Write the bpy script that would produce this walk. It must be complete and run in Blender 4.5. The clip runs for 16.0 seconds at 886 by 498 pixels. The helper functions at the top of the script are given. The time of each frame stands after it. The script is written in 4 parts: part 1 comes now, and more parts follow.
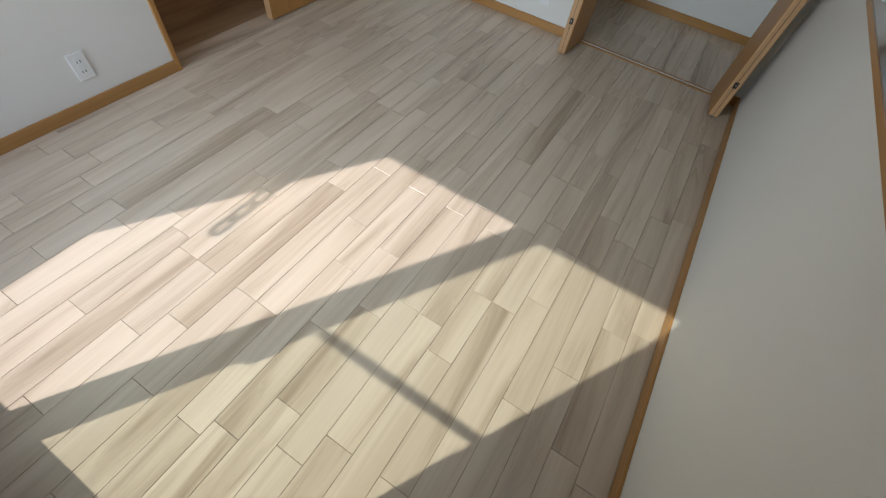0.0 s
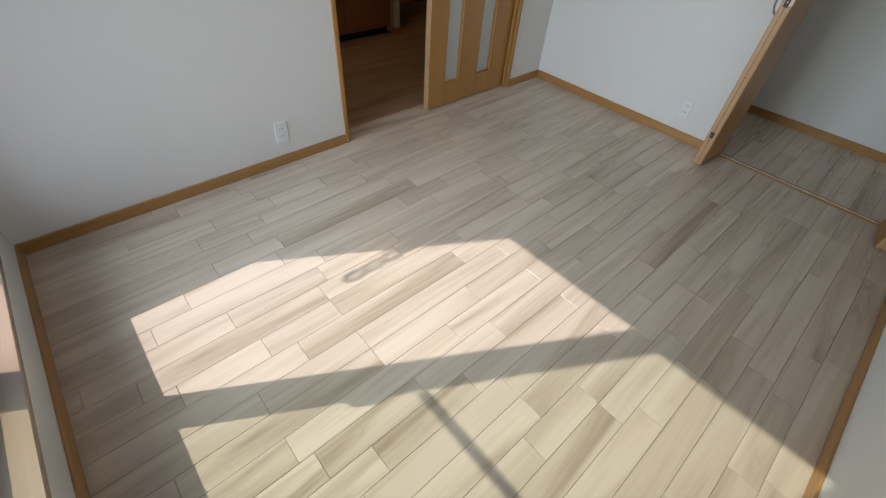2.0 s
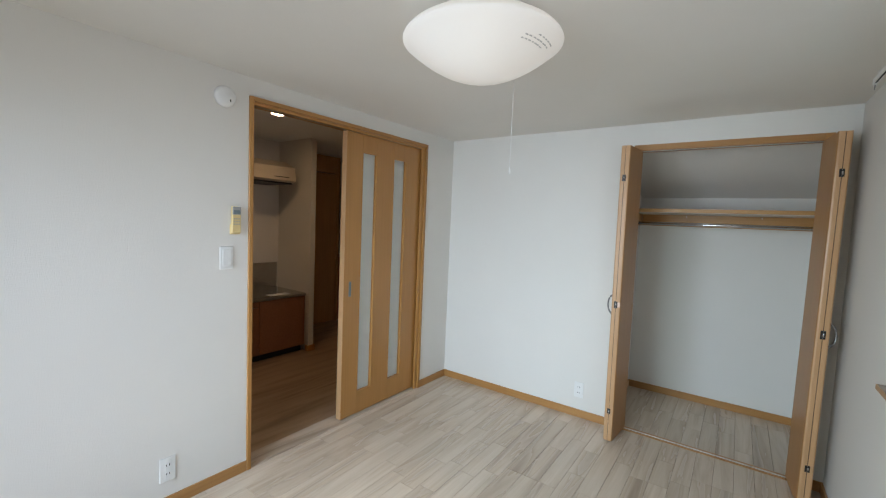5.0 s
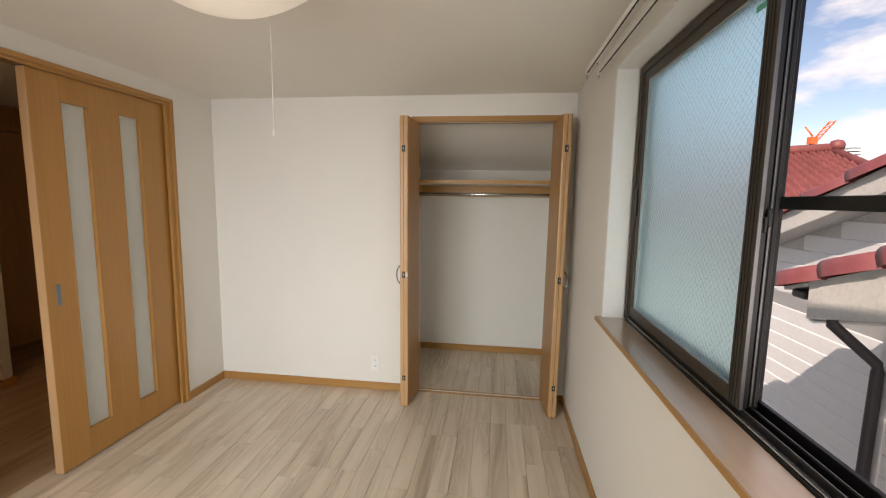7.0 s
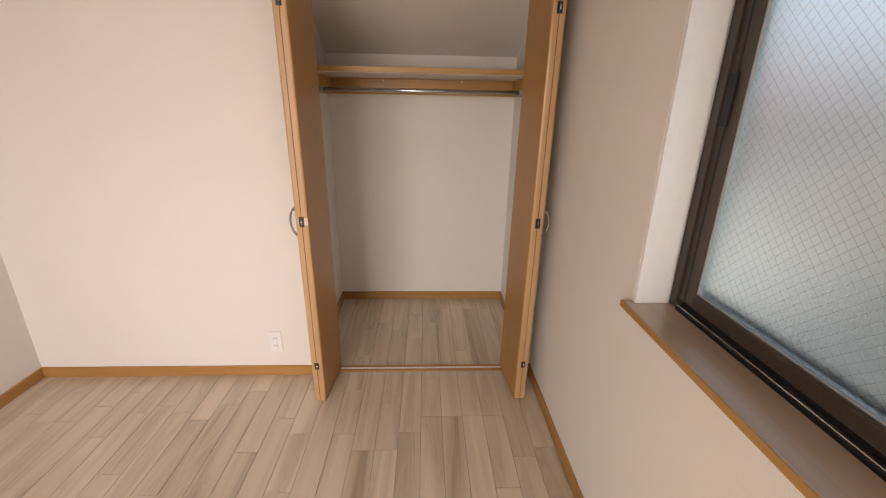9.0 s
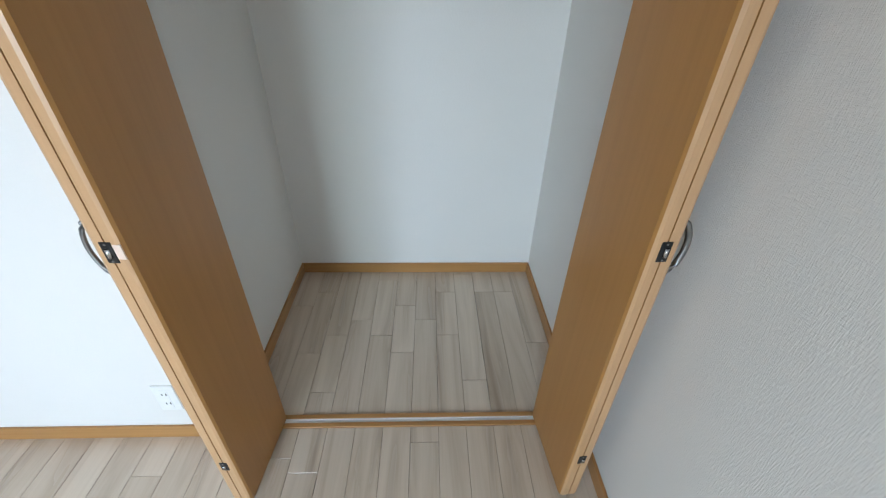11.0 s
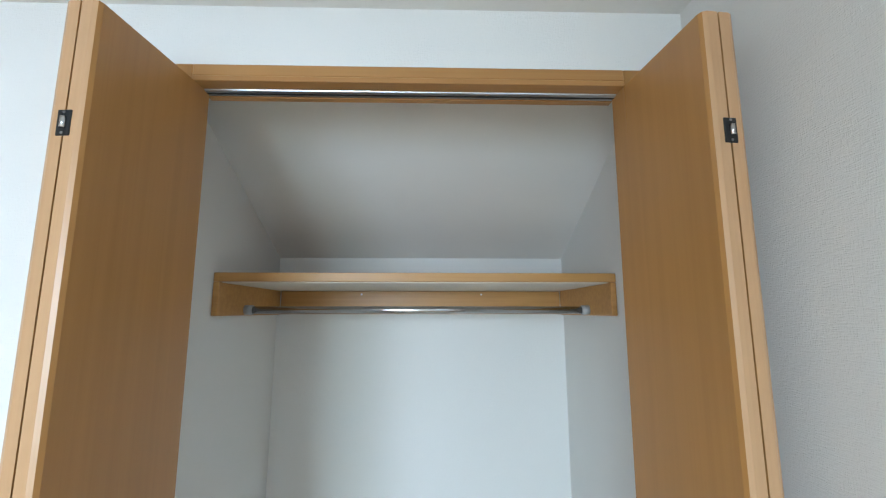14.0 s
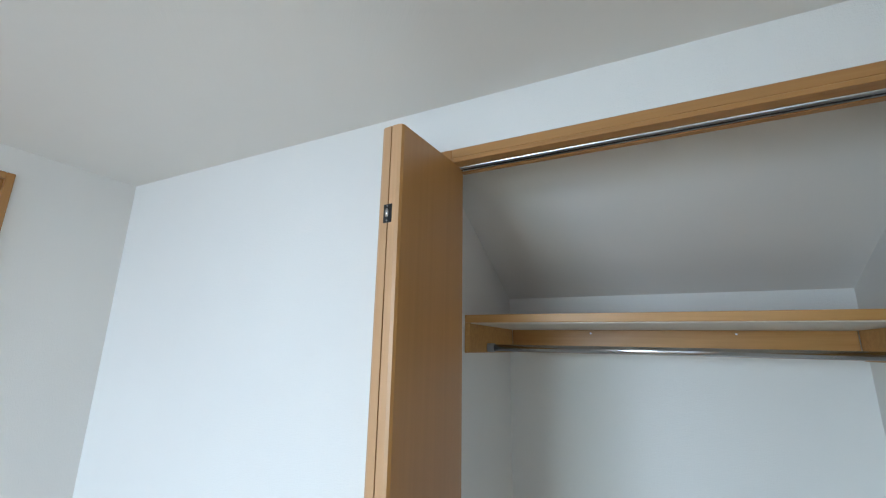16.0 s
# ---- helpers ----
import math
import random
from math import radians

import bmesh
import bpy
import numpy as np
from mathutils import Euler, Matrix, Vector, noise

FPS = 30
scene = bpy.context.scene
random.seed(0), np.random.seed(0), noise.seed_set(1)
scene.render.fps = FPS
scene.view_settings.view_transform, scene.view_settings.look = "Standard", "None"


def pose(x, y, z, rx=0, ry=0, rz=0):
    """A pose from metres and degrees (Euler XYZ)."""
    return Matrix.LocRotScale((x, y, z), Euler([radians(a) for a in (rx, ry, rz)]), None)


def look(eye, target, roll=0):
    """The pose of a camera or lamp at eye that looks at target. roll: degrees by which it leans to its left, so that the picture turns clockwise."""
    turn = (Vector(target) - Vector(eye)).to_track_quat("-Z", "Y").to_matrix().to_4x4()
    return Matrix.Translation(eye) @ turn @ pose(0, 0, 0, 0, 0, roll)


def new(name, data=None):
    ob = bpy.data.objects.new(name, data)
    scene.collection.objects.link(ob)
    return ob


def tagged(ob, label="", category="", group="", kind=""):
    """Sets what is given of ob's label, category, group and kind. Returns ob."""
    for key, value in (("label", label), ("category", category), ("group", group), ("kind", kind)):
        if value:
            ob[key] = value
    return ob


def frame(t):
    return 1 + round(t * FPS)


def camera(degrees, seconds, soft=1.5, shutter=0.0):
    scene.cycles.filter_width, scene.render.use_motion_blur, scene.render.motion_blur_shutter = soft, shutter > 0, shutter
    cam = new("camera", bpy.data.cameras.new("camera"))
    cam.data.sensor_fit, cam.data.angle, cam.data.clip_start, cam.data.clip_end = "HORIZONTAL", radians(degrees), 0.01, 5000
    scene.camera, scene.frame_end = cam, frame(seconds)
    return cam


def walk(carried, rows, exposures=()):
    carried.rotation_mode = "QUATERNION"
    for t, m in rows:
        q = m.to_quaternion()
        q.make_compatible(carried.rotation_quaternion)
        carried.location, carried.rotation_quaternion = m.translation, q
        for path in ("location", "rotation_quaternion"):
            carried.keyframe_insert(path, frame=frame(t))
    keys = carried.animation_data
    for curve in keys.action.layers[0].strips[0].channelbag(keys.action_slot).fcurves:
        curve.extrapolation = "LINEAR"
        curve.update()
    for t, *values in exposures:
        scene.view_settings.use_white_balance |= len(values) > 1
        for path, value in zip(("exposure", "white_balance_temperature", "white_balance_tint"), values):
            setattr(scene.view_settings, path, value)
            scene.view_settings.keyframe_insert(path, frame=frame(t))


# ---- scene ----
cam = camera(94.2, 16.0, 1.2)
PATH = [
    (0, (-0.5, -2.997, 1.376), (-0.97, -1.911, -0.236), 10.9),
    (0.5, (-0.54, -3.063, 1.388), (-1.19, -2.068, -0.221), 10.2),
    (1, (-0.552, -3.098, 1.394), (-1.324, -2.157, -0.193), 8.7),
    (1.5, (-0.545, -3.1, 1.396), (-1.423, -2.173, -0.143), 6.9),
    (2, (-0.547, -3.099, 1.408), (-1.554, -2.09, 0.005), 5.1),
    (2.5, (-0.52, -3.103, 1.428), (-1.72, -1.959, 0.309), 3.0),
    (3, (-0.508, -3.111, 1.46), (-1.845, -1.857, 0.658), 1.9),
    (5.3, (-0.485, -3.138, 1.467), (-1.579, -1.467, 1.362), 1.4),
    (5.5, (-0.482, -3.114, 1.462), (-1.487, -1.389, 1.347), 1.4),
    (6, (-0.503, -3.044, 1.454), (-1.251, -1.196, 1.3), 1.2),
    (6.5, (-0.517, -2.991, 1.457), (-0.997, -1.059, 1.263), 1.0),
    (7, (-0.512, -2.943, 1.457), (-0.768, -0.973, 1.222), 0.9),
    (7.5, (-0.522, -2.818, 1.443), (-0.617, -0.843, 1.147), 0.9),
    (8, (-0.54, -2.575, 1.448), (-0.525, -0.612, 1.063), 1.0),
    (8.5, (-0.579, -2.286, 1.432), (-0.503, -0.354, 0.92), 1.1),
    (8.6, (-0.595, -2.22, 1.431), (-0.504, -0.296, 0.891), 1.1),
    (8.7, (-0.599, -2.16, 1.44), (-0.509, -0.245, 0.87), 1.1),
    (11, (-0.549, -0.869, 1.387), (-0.48, 0.785, 0.264), 1.3),
    (11.5, (-0.548, -0.778, 1.378), (-0.49, 0.854, 0.223), 1.1),
    (12, (-0.561, -0.747, 1.375), (-0.5, 0.909, 0.256), 0.8),
    (12.5, (-0.569, -0.759, 1.406), (-0.495, 1.065, 0.588), 0.6),
    (13, (-0.569, -0.789, 1.455), (-0.49, 1.173, 1.078), 0.2),
    (13.5, (-0.563, -0.822, 1.489), (-0.501, 1.177, 1.499), 0.1),
    (14, (-0.569, -0.844, 1.504), (-0.52, 1.132, 1.808), -0.0),
    (14.5, (-0.568, -0.862, 1.518), (-0.566, 1.078, 2.006), -0.0),
    (15, (-0.571, -0.879, 1.529), (-0.69, 1.034, 2.1), 0.0),
    (15.5, (-0.585, -0.899, 1.524), (-1.019, 0.975, 2.073), 0.8),
    (16, (-0.645, -0.944, 1.513), (-1.515, 0.797, 1.973), 1.25),
]
EXPOSURES = [
    (0.0, -0.25, 6350, 16),
    (2.0, -0.25, 6350, 16),
    (2.5, -0.17, 6650, 16),
    (3.0, 0.02, 6100, 14),
    (5.5, 0.42, 6300, 14),
    (6.2, 0.46, 7250, 19),
    (7.0, 0.42, 7800, 22),
    (7.5, 0.34, 7650, 20),
    (8.0, 0.36, 8250, 31),
    (8.7, 0.46, 8900, 38),
    (11.0, 0.95, 5850, 14),
    (12.5, 1.14, 5750, 13),
    (14.0, 1.26, 5680, 11),
    (15.0, 1.26, 5620, 12),
    (16.0, 0.92, 5650, 12),
]
walk(cam, [(t, look(eye, target, roll)) for t, eye, target, roll in PATH], EXPOSURES)

# ---------------------------------------------------------------- light
SUN_DX, SUN_DY = 0.551, 0.945          # sideways travel of the sunlight for each metre of fall
sun_el = math.atan2(1.0, math.hypot(SUN_DX, SUN_DY))
sun_az = math.atan2(-SUN_DX, -SUN_DY)  # clockwise from +y
world = bpy.data.worlds.new("sky")
scene.world = world
world.use_nodes = True
wn, wl = world.node_tree.nodes, world.node_tree.links
wn.clear()
w_out = wn.new("ShaderNodeOutputWorld")
w_bg = wn.new("ShaderNodeBackground")
w_sky = wn.new("ShaderNodeTexSky")
w_sky.sky_type, w_sky.sun_disc = "NISHITA", False
w_sky.sun_elevation, w_sky.sun_rotation = sun_el, sun_az
w_sky.dust_density, w_sky.ozone_density = 0.25, 2.5
w_tc = wn.new("ShaderNodeTexCoord")
w_map = wn.new("ShaderNodeMapping")
w_map.inputs["Scale"].default_value = (1.6, 1.6, 4.2)
w_map.inputs["Location"].default_value = (0.35, 0.2, 0.1)
w_noise = wn.new("ShaderNodeTexNoise")
w_noise.inputs["Scale"].default_value = 1.7
w_noise.inputs["Detail"].default_value = 8.0
w_noise.inputs["Roughness"].default_value = 0.55
w_ramp = wn.new("ShaderNodeValToRGB")
w_ramp.color_ramp.elements[0].position, w_ramp.color_ramp.elements[1].position = 0.52, 0.61
w_mix = wn.new("ShaderNodeMixRGB")
w_mix.inputs[2].default_value = (5.9, 6.3, 6.9, 1)
wl.new(w_tc.outputs["Generated"], w_map.inputs["Vector"])
wl.new(w_map.outputs["Vector"], w_noise.inputs["Vector"])
wl.new(w_noise.outputs["Fac"], w_ramp.inputs["Fac"])
wl.new(w_ramp.outputs["Color"], w_mix.inputs[0])
wl.new(w_sky.outputs["Color"], w_mix.inputs[1])
wl.new(w_mix.outputs["Color"], w_bg.inputs["Color"])
w_bg.inputs["Strength"].default_value = 0.125
wl.new(w_bg.outputs["Background"], w_out.inputs["Surface"])

sun = new("sun", bpy.data.lights.new("sun", "SUN"))
sun.data.energy, sun.data.angle, sun.data.color = 5.0, radians(0.55), (1.0, 0.955, 0.90)
sun.matrix_world = look((-6, -10, 11), (-6 + SUN_DX, -10 + SUN_DY, 10))

SOUTH_SKY = 25.0
sky_in = new("south_window_skylight", bpy.data.lights.new("south_window_skylight", "AREA"))
sky_in.data.shape, sky_in.data.size, sky_in.data.size_y = "RECTANGLE", 1.45, 1.6
sky_in.data.energy, sky_in.data.color = SOUTH_SKY, (0.74, 0.88, 1.0)
sky_in.data.spread = radians(96)
sky_in.matrix_world = look((-1.77, -3.76, 1.2), (-1.42, -0.5, 0.06))
EAST_SKY = 5.0
sky_e = new("east_window_skylight", bpy.data.lights.new("east_window_skylight", "AREA"))
sky_e.data.shape, sky_e.data.size, sky_e.data.size_y = "RECTANGLE", 0.54, 1.0
sky_e.data.energy, sky_e.data.color = EAST_SKY, (0.86, 0.93, 1.0)
sky_e.matrix_world = look((0.215, -2.43, 1.48), (-2.0, -1.9, 0.9))

# ---------------------------------------------------------------- materials


def mat_new(name, color, rough=0.5, metal=0.0, coat=0.0, spec=0.5):
    m = bpy.data.materials.new(name)
    m.use_nodes = True
    b = m.node_tree.nodes["Principled BSDF"]
    b.inputs["Base Color"].default_value = (*color, 1)
    b.inputs["Roughness"].default_value = rough
    b.inputs["Metallic"].default_value = metal
    b.inputs["Coat Weight"].default_value = coat
    b.inputs["Specular IOR Level"].default_value = spec
    return m, m.node_tree.nodes, m.node_tree.links, b


def coords(nodes, links, scale, random_shift=False):
    tc = nodes.new("ShaderNodeTexCoord")
    mp = nodes.new("ShaderNodeMapping")
    mp.inputs["Scale"].default_value = scale
    links.new(tc.outputs["Object"], mp.inputs["Vector"])
    if random_shift:
        oi = nodes.new("ShaderNodeObjectInfo")
        mul = nodes.new("ShaderNodeVectorMath")
        mul.operation = "SCALE"
        mul.inputs[0].default_value = (37.0, 91.0, 53.0)
        links.new(oi.outputs["Random"], mul.inputs["Scale"])
        links.new(mul.outputs["Vector"], mp.inputs["Location"])
    return mp.outputs["Vector"]


def noise_node(nodes, links, vec, scale, detail=4.0, rough=0.55, distort=0.0):
    n = nodes.new("ShaderNodeTexNoise")
    n.inputs["Scale"].default_value = scale
    n.inputs["Detail"].default_value = detail
    n.inputs["Roughness"].default_value = rough
    n.inputs["Distortion"].default_value = distort
    links.new(vec, n.inputs["Vector"])
    return n.outputs["Fac"]


def ramp(nodes, links, fac, stops):
    r = nodes.new("ShaderNodeValToRGB")
    while len(r.color_ramp.elements) < len(stops):
        r.color_ramp.elements.new(0.5)
    for e, (p, c) in zip(r.color_ramp.elements, stops):
        e.position, e.color = p, (*c, 1)
    links.new(fac, r.inputs["Fac"])
    return r.outputs["Color"]


def mix_rgb(nodes, links, a, b, fac=0.5, mode="MIX"):
    n = nodes.new("ShaderNodeMixRGB")
    n.blend_type = mode
    for sock, v in ((n.inputs[0], fac), (n.inputs[1], a), (n.inputs[2], b)):
        if isinstance(v, (int, float)):
            sock.default_value = v
        elif isinstance(v, tuple):
            sock.default_value = (*v, 1)
        else:
            links.new(v, sock)
    return n.outputs["Color"]


def bump(nodes, links, bsdf, height, strength, distance):
    b = nodes.new("ShaderNodeBump")
    b.inputs["Strength"].default_value = strength
    b.inputs["Distance"].default_value = distance
    links.new(height, b.inputs["Height"])
    links.new(b.outputs["Normal"], bsdf.inputs["Normal"])


def mat_paper(name, color, weave=1.0):
    """White vinyl wallpaper with a woven relief and faint clouding."""
    m, n, l, b = mat_new(name, color, 0.62, spec=0.3)
    tc = n.new("ShaderNodeTexCoord")
    sep = n.new("ShaderNodeSeparateXYZ")
    l.new(tc.outputs["Object"], sep.inputs[0])
    add = n.new("ShaderNodeMath")
    l.new(sep.outputs["X"], add.inputs[0]), l.new(sep.outputs["Y"], add.inputs[1])
    heights = []
    for su, sv in ((70.0, 460.0), (460.0, 60.0)):
        com = n.new("ShaderNodeCombineXYZ")
        for src, sc, key in ((add.outputs[0], su, "X"), (sep.outputs["Z"], sv, "Y")):
            mu = n.new("ShaderNodeMath")
            mu.operation = "MULTIPLY"
            mu.inputs[1].default_value = sc
            l.new(src, mu.inputs[0]), l.new(mu.outputs[0], com.inputs[key])
        heights.append(noise_node(n, l, com.outputs[0], 1.0, 2.0, 0.55))
    h = n.new("ShaderNodeMath")
    l.new(heights[0], h.inputs[0]), l.new(heights[1], h.inputs[1])
    bump(n, l, b, h.outputs[0], 0.8 * weave, 0.0010)
    cloud = noise_node(n, l, tc.outputs["Object"], 1.3, 5.0)
    tint = ramp(n, l, cloud, [(0.3, tuple(c * 0.96 for c in color)), (0.7, color)])
    l.new(tint, b.inputs["Base Color"])
    return m


def mat_veneer(name, light, dark, axis="z", rough=0.38, coat=0.15):
    """Sheet veneer with fine lengthwise grain."""
    m, n, l, b = mat_new(name, light, rough, coat=coat)
    b.inputs["Coat Roughness"].default_value = 0.25
    long, across = 1.2, 60.0
    sc = {"x": (long, across, across), "y": (across, long, across), "z": (across, across, long)}[axis]
    v = coords(n, l, sc, True)
    g = noise_node(n, l, v, 1.0, 5.0, 0.6, 0.3)
    c1 = ramp(n, l, g, [(0.3, dark), (0.62, light)])
    v2 = coords(n, l, tuple(0.07 * s + 1.0 for s in sc), True)
    g2 = noise_node(n, l, v2, 1.0, 2.0)
    c2 = ramp(n, l, g2, [(0.25, (0.86, 0.84, 0.80)), (0.75, (1.0, 1.0, 1.0))])
    l.new(mix_rgb(n, l, c1, c2, 1.0, "MULTIPLY"), b.inputs["Base Color"])
    bump(n, l, b, g, 0.12, 0.0004)
    return m


def mat_plank(name, pale, mid, brown, rough):
    """Printed ash flooring: pale board, grey-brown flowing streaks, each board its own tone."""
    m, n, l, b = mat_new(name, pale, rough)
    v = coords(n, l, (10.5, 0.8, 1.0), True)
    s1 = noise_node(n, l, v, 1.0, 3.5, 0.5, 1.1)
    c1 = ramp(n, l, s1, [(0.39, pale), (0.54, mid), (0.72, brown)])
    v2 = coords(n, l, (150.0, 3.0, 1.0), True)
    s2 = noise_node(n, l, v2, 1.0, 4.0, 0.65)
    c2 = ramp(n, l, s2, [(0.3, (0.86, 0.84, 0.81)), (0.65, (1.0, 1.0, 1.0))])
    c3 = mix_rgb(n, l, c1, c2, 0.4, "MULTIPLY")
    oi = n.new("ShaderNodeObjectInfo")
    c4 = ramp(n, l, oi.outputs["Random"], [(0.0, (0.87, 0.85, 0.82)), (0.25, (0.955, 0.945, 0.925)), (0.7, (1.0, 0.99, 0.97)), (1.0, (0.91, 0.90, 0.885))])
    l.new(mix_rgb(n, l, c3, c4, 1.0, "MULTIPLY"), b.inputs["Base Color"])
    v3 = coords(n, l, (1.0, 1.0, 1.0), True)
    s3 = noise_node(n, l, v3, 34.0, 2.0)
    h = mix_rgb(n, l, s2, s3, 0.6)
    bump(n, l, b, h, 0.14, 0.0012)
    rr = n.new("ShaderNodeMapRange")
    rr.inputs["To Min"].default_value, rr.inputs["To Max"].default_value = rough - 0.06, rough + 0.1
    l.new(s1, rr.inputs["Value"]), l.new(rr.outputs[0], b.inputs["Roughness"])
    return m


def mat_speck(name, color, rough, scale=60.0, amount=0.12, metal=0.0, relief=0.1, dist=0.0006):
    """A coated or painted surface with slight mottling."""
    m, n, l, b = mat_new(name, color, rough, metal)
    v = coords(n, l, (1.0, 1.0, 1.0))
    a = noise_node(n, l, v, scale, 4.0)
    big = noise_node(n, l, v, scale * 0.06, 3.0)
    mixed = mix_rgb(n, l, a, big, 0.5)
    lo = tuple(c * (1 - amount) for c in color)
    hi = tuple(min(1.0, c * (1 + 0.4 * amount)) for c in color)
    l.new(ramp(n, l, mixed, [(0.35, lo), (0.65, hi)]), b.inputs["Base Color"])
    bump(n, l, b, a, relief, dist)
    return m


def mat_glass_clear(name, tint):
    m = bpy.data.materials.new(name)
    m.use_nodes = True
    n, l = m.node_tree.nodes, m.node_tree.links
    n.clear()
    out, mixs = n.new("ShaderNodeOutputMaterial"), n.new("ShaderNodeMixShader")
    tr, gl = n.new("ShaderNodeBsdfTransparent"), n.new("ShaderNodeBsdfGlossy")
    tr.inputs["Color"].default_value = (*tint, 1)
    gl.inputs["Roughness"].default_value = 0.02
    mixs.inputs[0].default_value = 0.05
    l.new(tr.outputs[0], mixs.inputs[1]), l.new(gl.outputs[0], mixs.inputs[2])
    l.new(mixs.outputs[0], out.inputs["Surface"])
    return m


def mat_glass_frosted(name, tint, rough, scale, relief, clear=1.0):
    m, n, l, b = mat_new(name, tint, rough)
    b.inputs["Transmission Weight"].default_value = clear
    b.inputs["IOR"].default_value = 1.2
    v = coords(n, l, (1.0, 1.0, 1.0))
    bump(n, l, b, noise_node(n, l, v, scale, 3.0), relief, 0.003)
    return m


def mat_glow(name, color, strength, base=(0.85, 0.84, 0.8)):
    m, n, l, b = mat_new(name, base, 0.35)
    b.inputs["Emission Color"].default_value = (*color, 1)
    b.inputs["Emission Strength"].default_value = strength
    return m


PAPER = mat_paper("wallpaper", (0.775, 0.755, 0.71))
CEIL = mat_paper("ceiling_paper", (0.775, 0.755, 0.71), 0.35)
REVEAL = mat_speck("reveal_board", (0.80, 0.80, 0.785), 0.45, 40, 0.04)
BEECH_X = mat_veneer("beech_along_x", (0.46, 0.237, 0.076), (0.40, 0.195, 0.058), "x")
BEECH_Y = mat_veneer("beech_along_y", (0.46, 0.237, 0.076), (0.40, 0.195, 0.058), "y")
BEECH_Z = mat_veneer("beech_along_z", (0.45, 0.222, 0.062), (0.415, 0.200, 0.054), "z")
BEECH_EDGE = mat_veneer("beech_edge", (0.58, 0.35, 0.18), (0.53, 0.31, 0.15), "z")
PINE_X = mat_veneer("pine_shelf", (0.52, 0.275, 0.078), (0.42, 0.20, 0.05), "x", 0.45)
SHELF_UNDER = mat_speck("shelf_underside", (0.62, 0.56, 0.47), 0.5, 30, 0.06)
SILL_WOOD = mat_veneer("sill_veneer", (0.45, 0.325, 0.235), (0.42, 0.295, 0.205), "y", 0.24, 0.9)
SILL_WOOD_X = mat_veneer("sill_veneer_x", (0.45, 0.325, 0.235), (0.42, 0.295, 0.205), "x", 0.24, 0.9)
PLANK = mat_plank("ash_plank", (0.675, 0.575, 0.465), (0.60, 0.50, 0.395), (0.39, 0.305, 0.225), 0.24)
# same ash plank; the kitchen's dim warm light is put into the colour
DIM_PLANK = mat_plank("dim_warm_ash_plank", (0.40, 0.28, 0.18), (0.34, 0.235, 0.145), (0.22, 0.15, 0.09), 0.30)
SEAM = mat_speck("floor_seam", (0.10, 0.072, 0.05), 0.8, 80)
BRONZE = mat_speck("bronze_aluminium", (0.052, 0.039, 0.028), 0.42, 90, 0.2, 0.2)
BLACK_ALU = mat_speck("black_aluminium", (0.018, 0.017, 0.017), 0.4, 90, 0.2, 0.5)
SILL_ALU = mat_speck("glossy_bronze_sill", (0.50, 0.50, 0.50), 0.22, 90, 0.06, 0.95)
# lighter grey: paints daylight on the stile sides; also on the running rails
EDGE_ALU = mat_speck("grey_aluminium_edge", (0.13, 0.13, 0.13), 0.35, 90, 0.1, 0.6)
ALU = mat_speck("bright_aluminium", (0.78, 0.77, 0.75), 0.38, 200, 0.05, 0.6)
SEAL = mat_speck("glazing_seal", (0.30, 0.33, 0.34), 0.6, 60)
RUBBER = mat_speck("black_rubber", (0.014, 0.014, 0.014), 0.7, 60)
FROST = mat_glass_frosted("frosted_wired_glass", (0.70, 0.965, 1.0), 0.56, 110.0, 0.8)
DOOR_FROST = mat_glass_frosted("door_glass", (0.78, 0.82, 0.80), 0.6, 60.0, 0.1, 0.3)
GLASS = mat_glass_clear("clear_wired_glass", (0.92, 0.96, 0.885))
WIRE = mat_speck("glass_wire", (0.42, 0.45, 0.46), 0.5, 60, 0.1, 0.6)
STEEL = mat_speck("brushed_steel", (0.55, 0.55, 0.55), 0.22, 200, 0.08, 1.0)
CHROME = mat_speck("satin_chrome", (0.50, 0.50, 0.50), 0.28, 120, 0.08, 1.0)
NICKEL = mat_speck("dull_nickel", (0.25, 0.25, 0.245), 0.4, 120, 0.1, 1.0)
BLACK_PL = mat_speck("black_plastic", (0.007, 0.007, 0.007), 0.45, 100)
WHITE_PL = mat_speck("white_plastic", (0.80, 0.80, 0.78), 0.35, 50, 0.04)
SLOT = mat_speck("dark_slot", (0.02, 0.02, 0.02), 0.7, 50)
YELLOW_PL = mat_speck("yellowed_plastic", (0.72, 0.56, 0.27), 0.45, 50, 0.08)
GREY_PL = mat_speck("grey_plastic", (0.34, 0.34, 0.33), 0.45, 50, 0.08)
PRINT = mat_speck("grey_print", (0.55, 0.54, 0.51), 0.6, 300, 0.3)
LCD = mat_speck("lcd_window", (0.17, 0.22, 0.24), 0.25, 50)
LABEL_PINK = mat_speck("paper_label", (0.78, 0.60, 0.48), 0.6, 80)
GREEN_LABEL = mat_speck("green_label", (0.05, 0.42, 0.25), 0.5, 80)
SHADE = mat_glow("lamp_shade", (1.0, 0.90, 0.74), 0.17, (0.80, 0.79, 0.76))
DOWN = mat_glow("downlight_lens", (1.0, 0.68, 0.36), 150.0)
MAHOGANY = mat_veneer("mahogany_front", (0.27, 0.105, 0.040), (0.21, 0.078, 0.028), "x", 0.4, 0.2)
WALNUT = mat_veneer("walnut_door", (0.56, 0.31, 0.115), (0.48, 0.255, 0.09), "z", 0.4, 0.2)
RED_WOOD = mat_veneer("reddish_cabinet", (0.34, 0.085, 0.04), (0.27, 0.065, 0.03), "z", 0.4, 0.2)
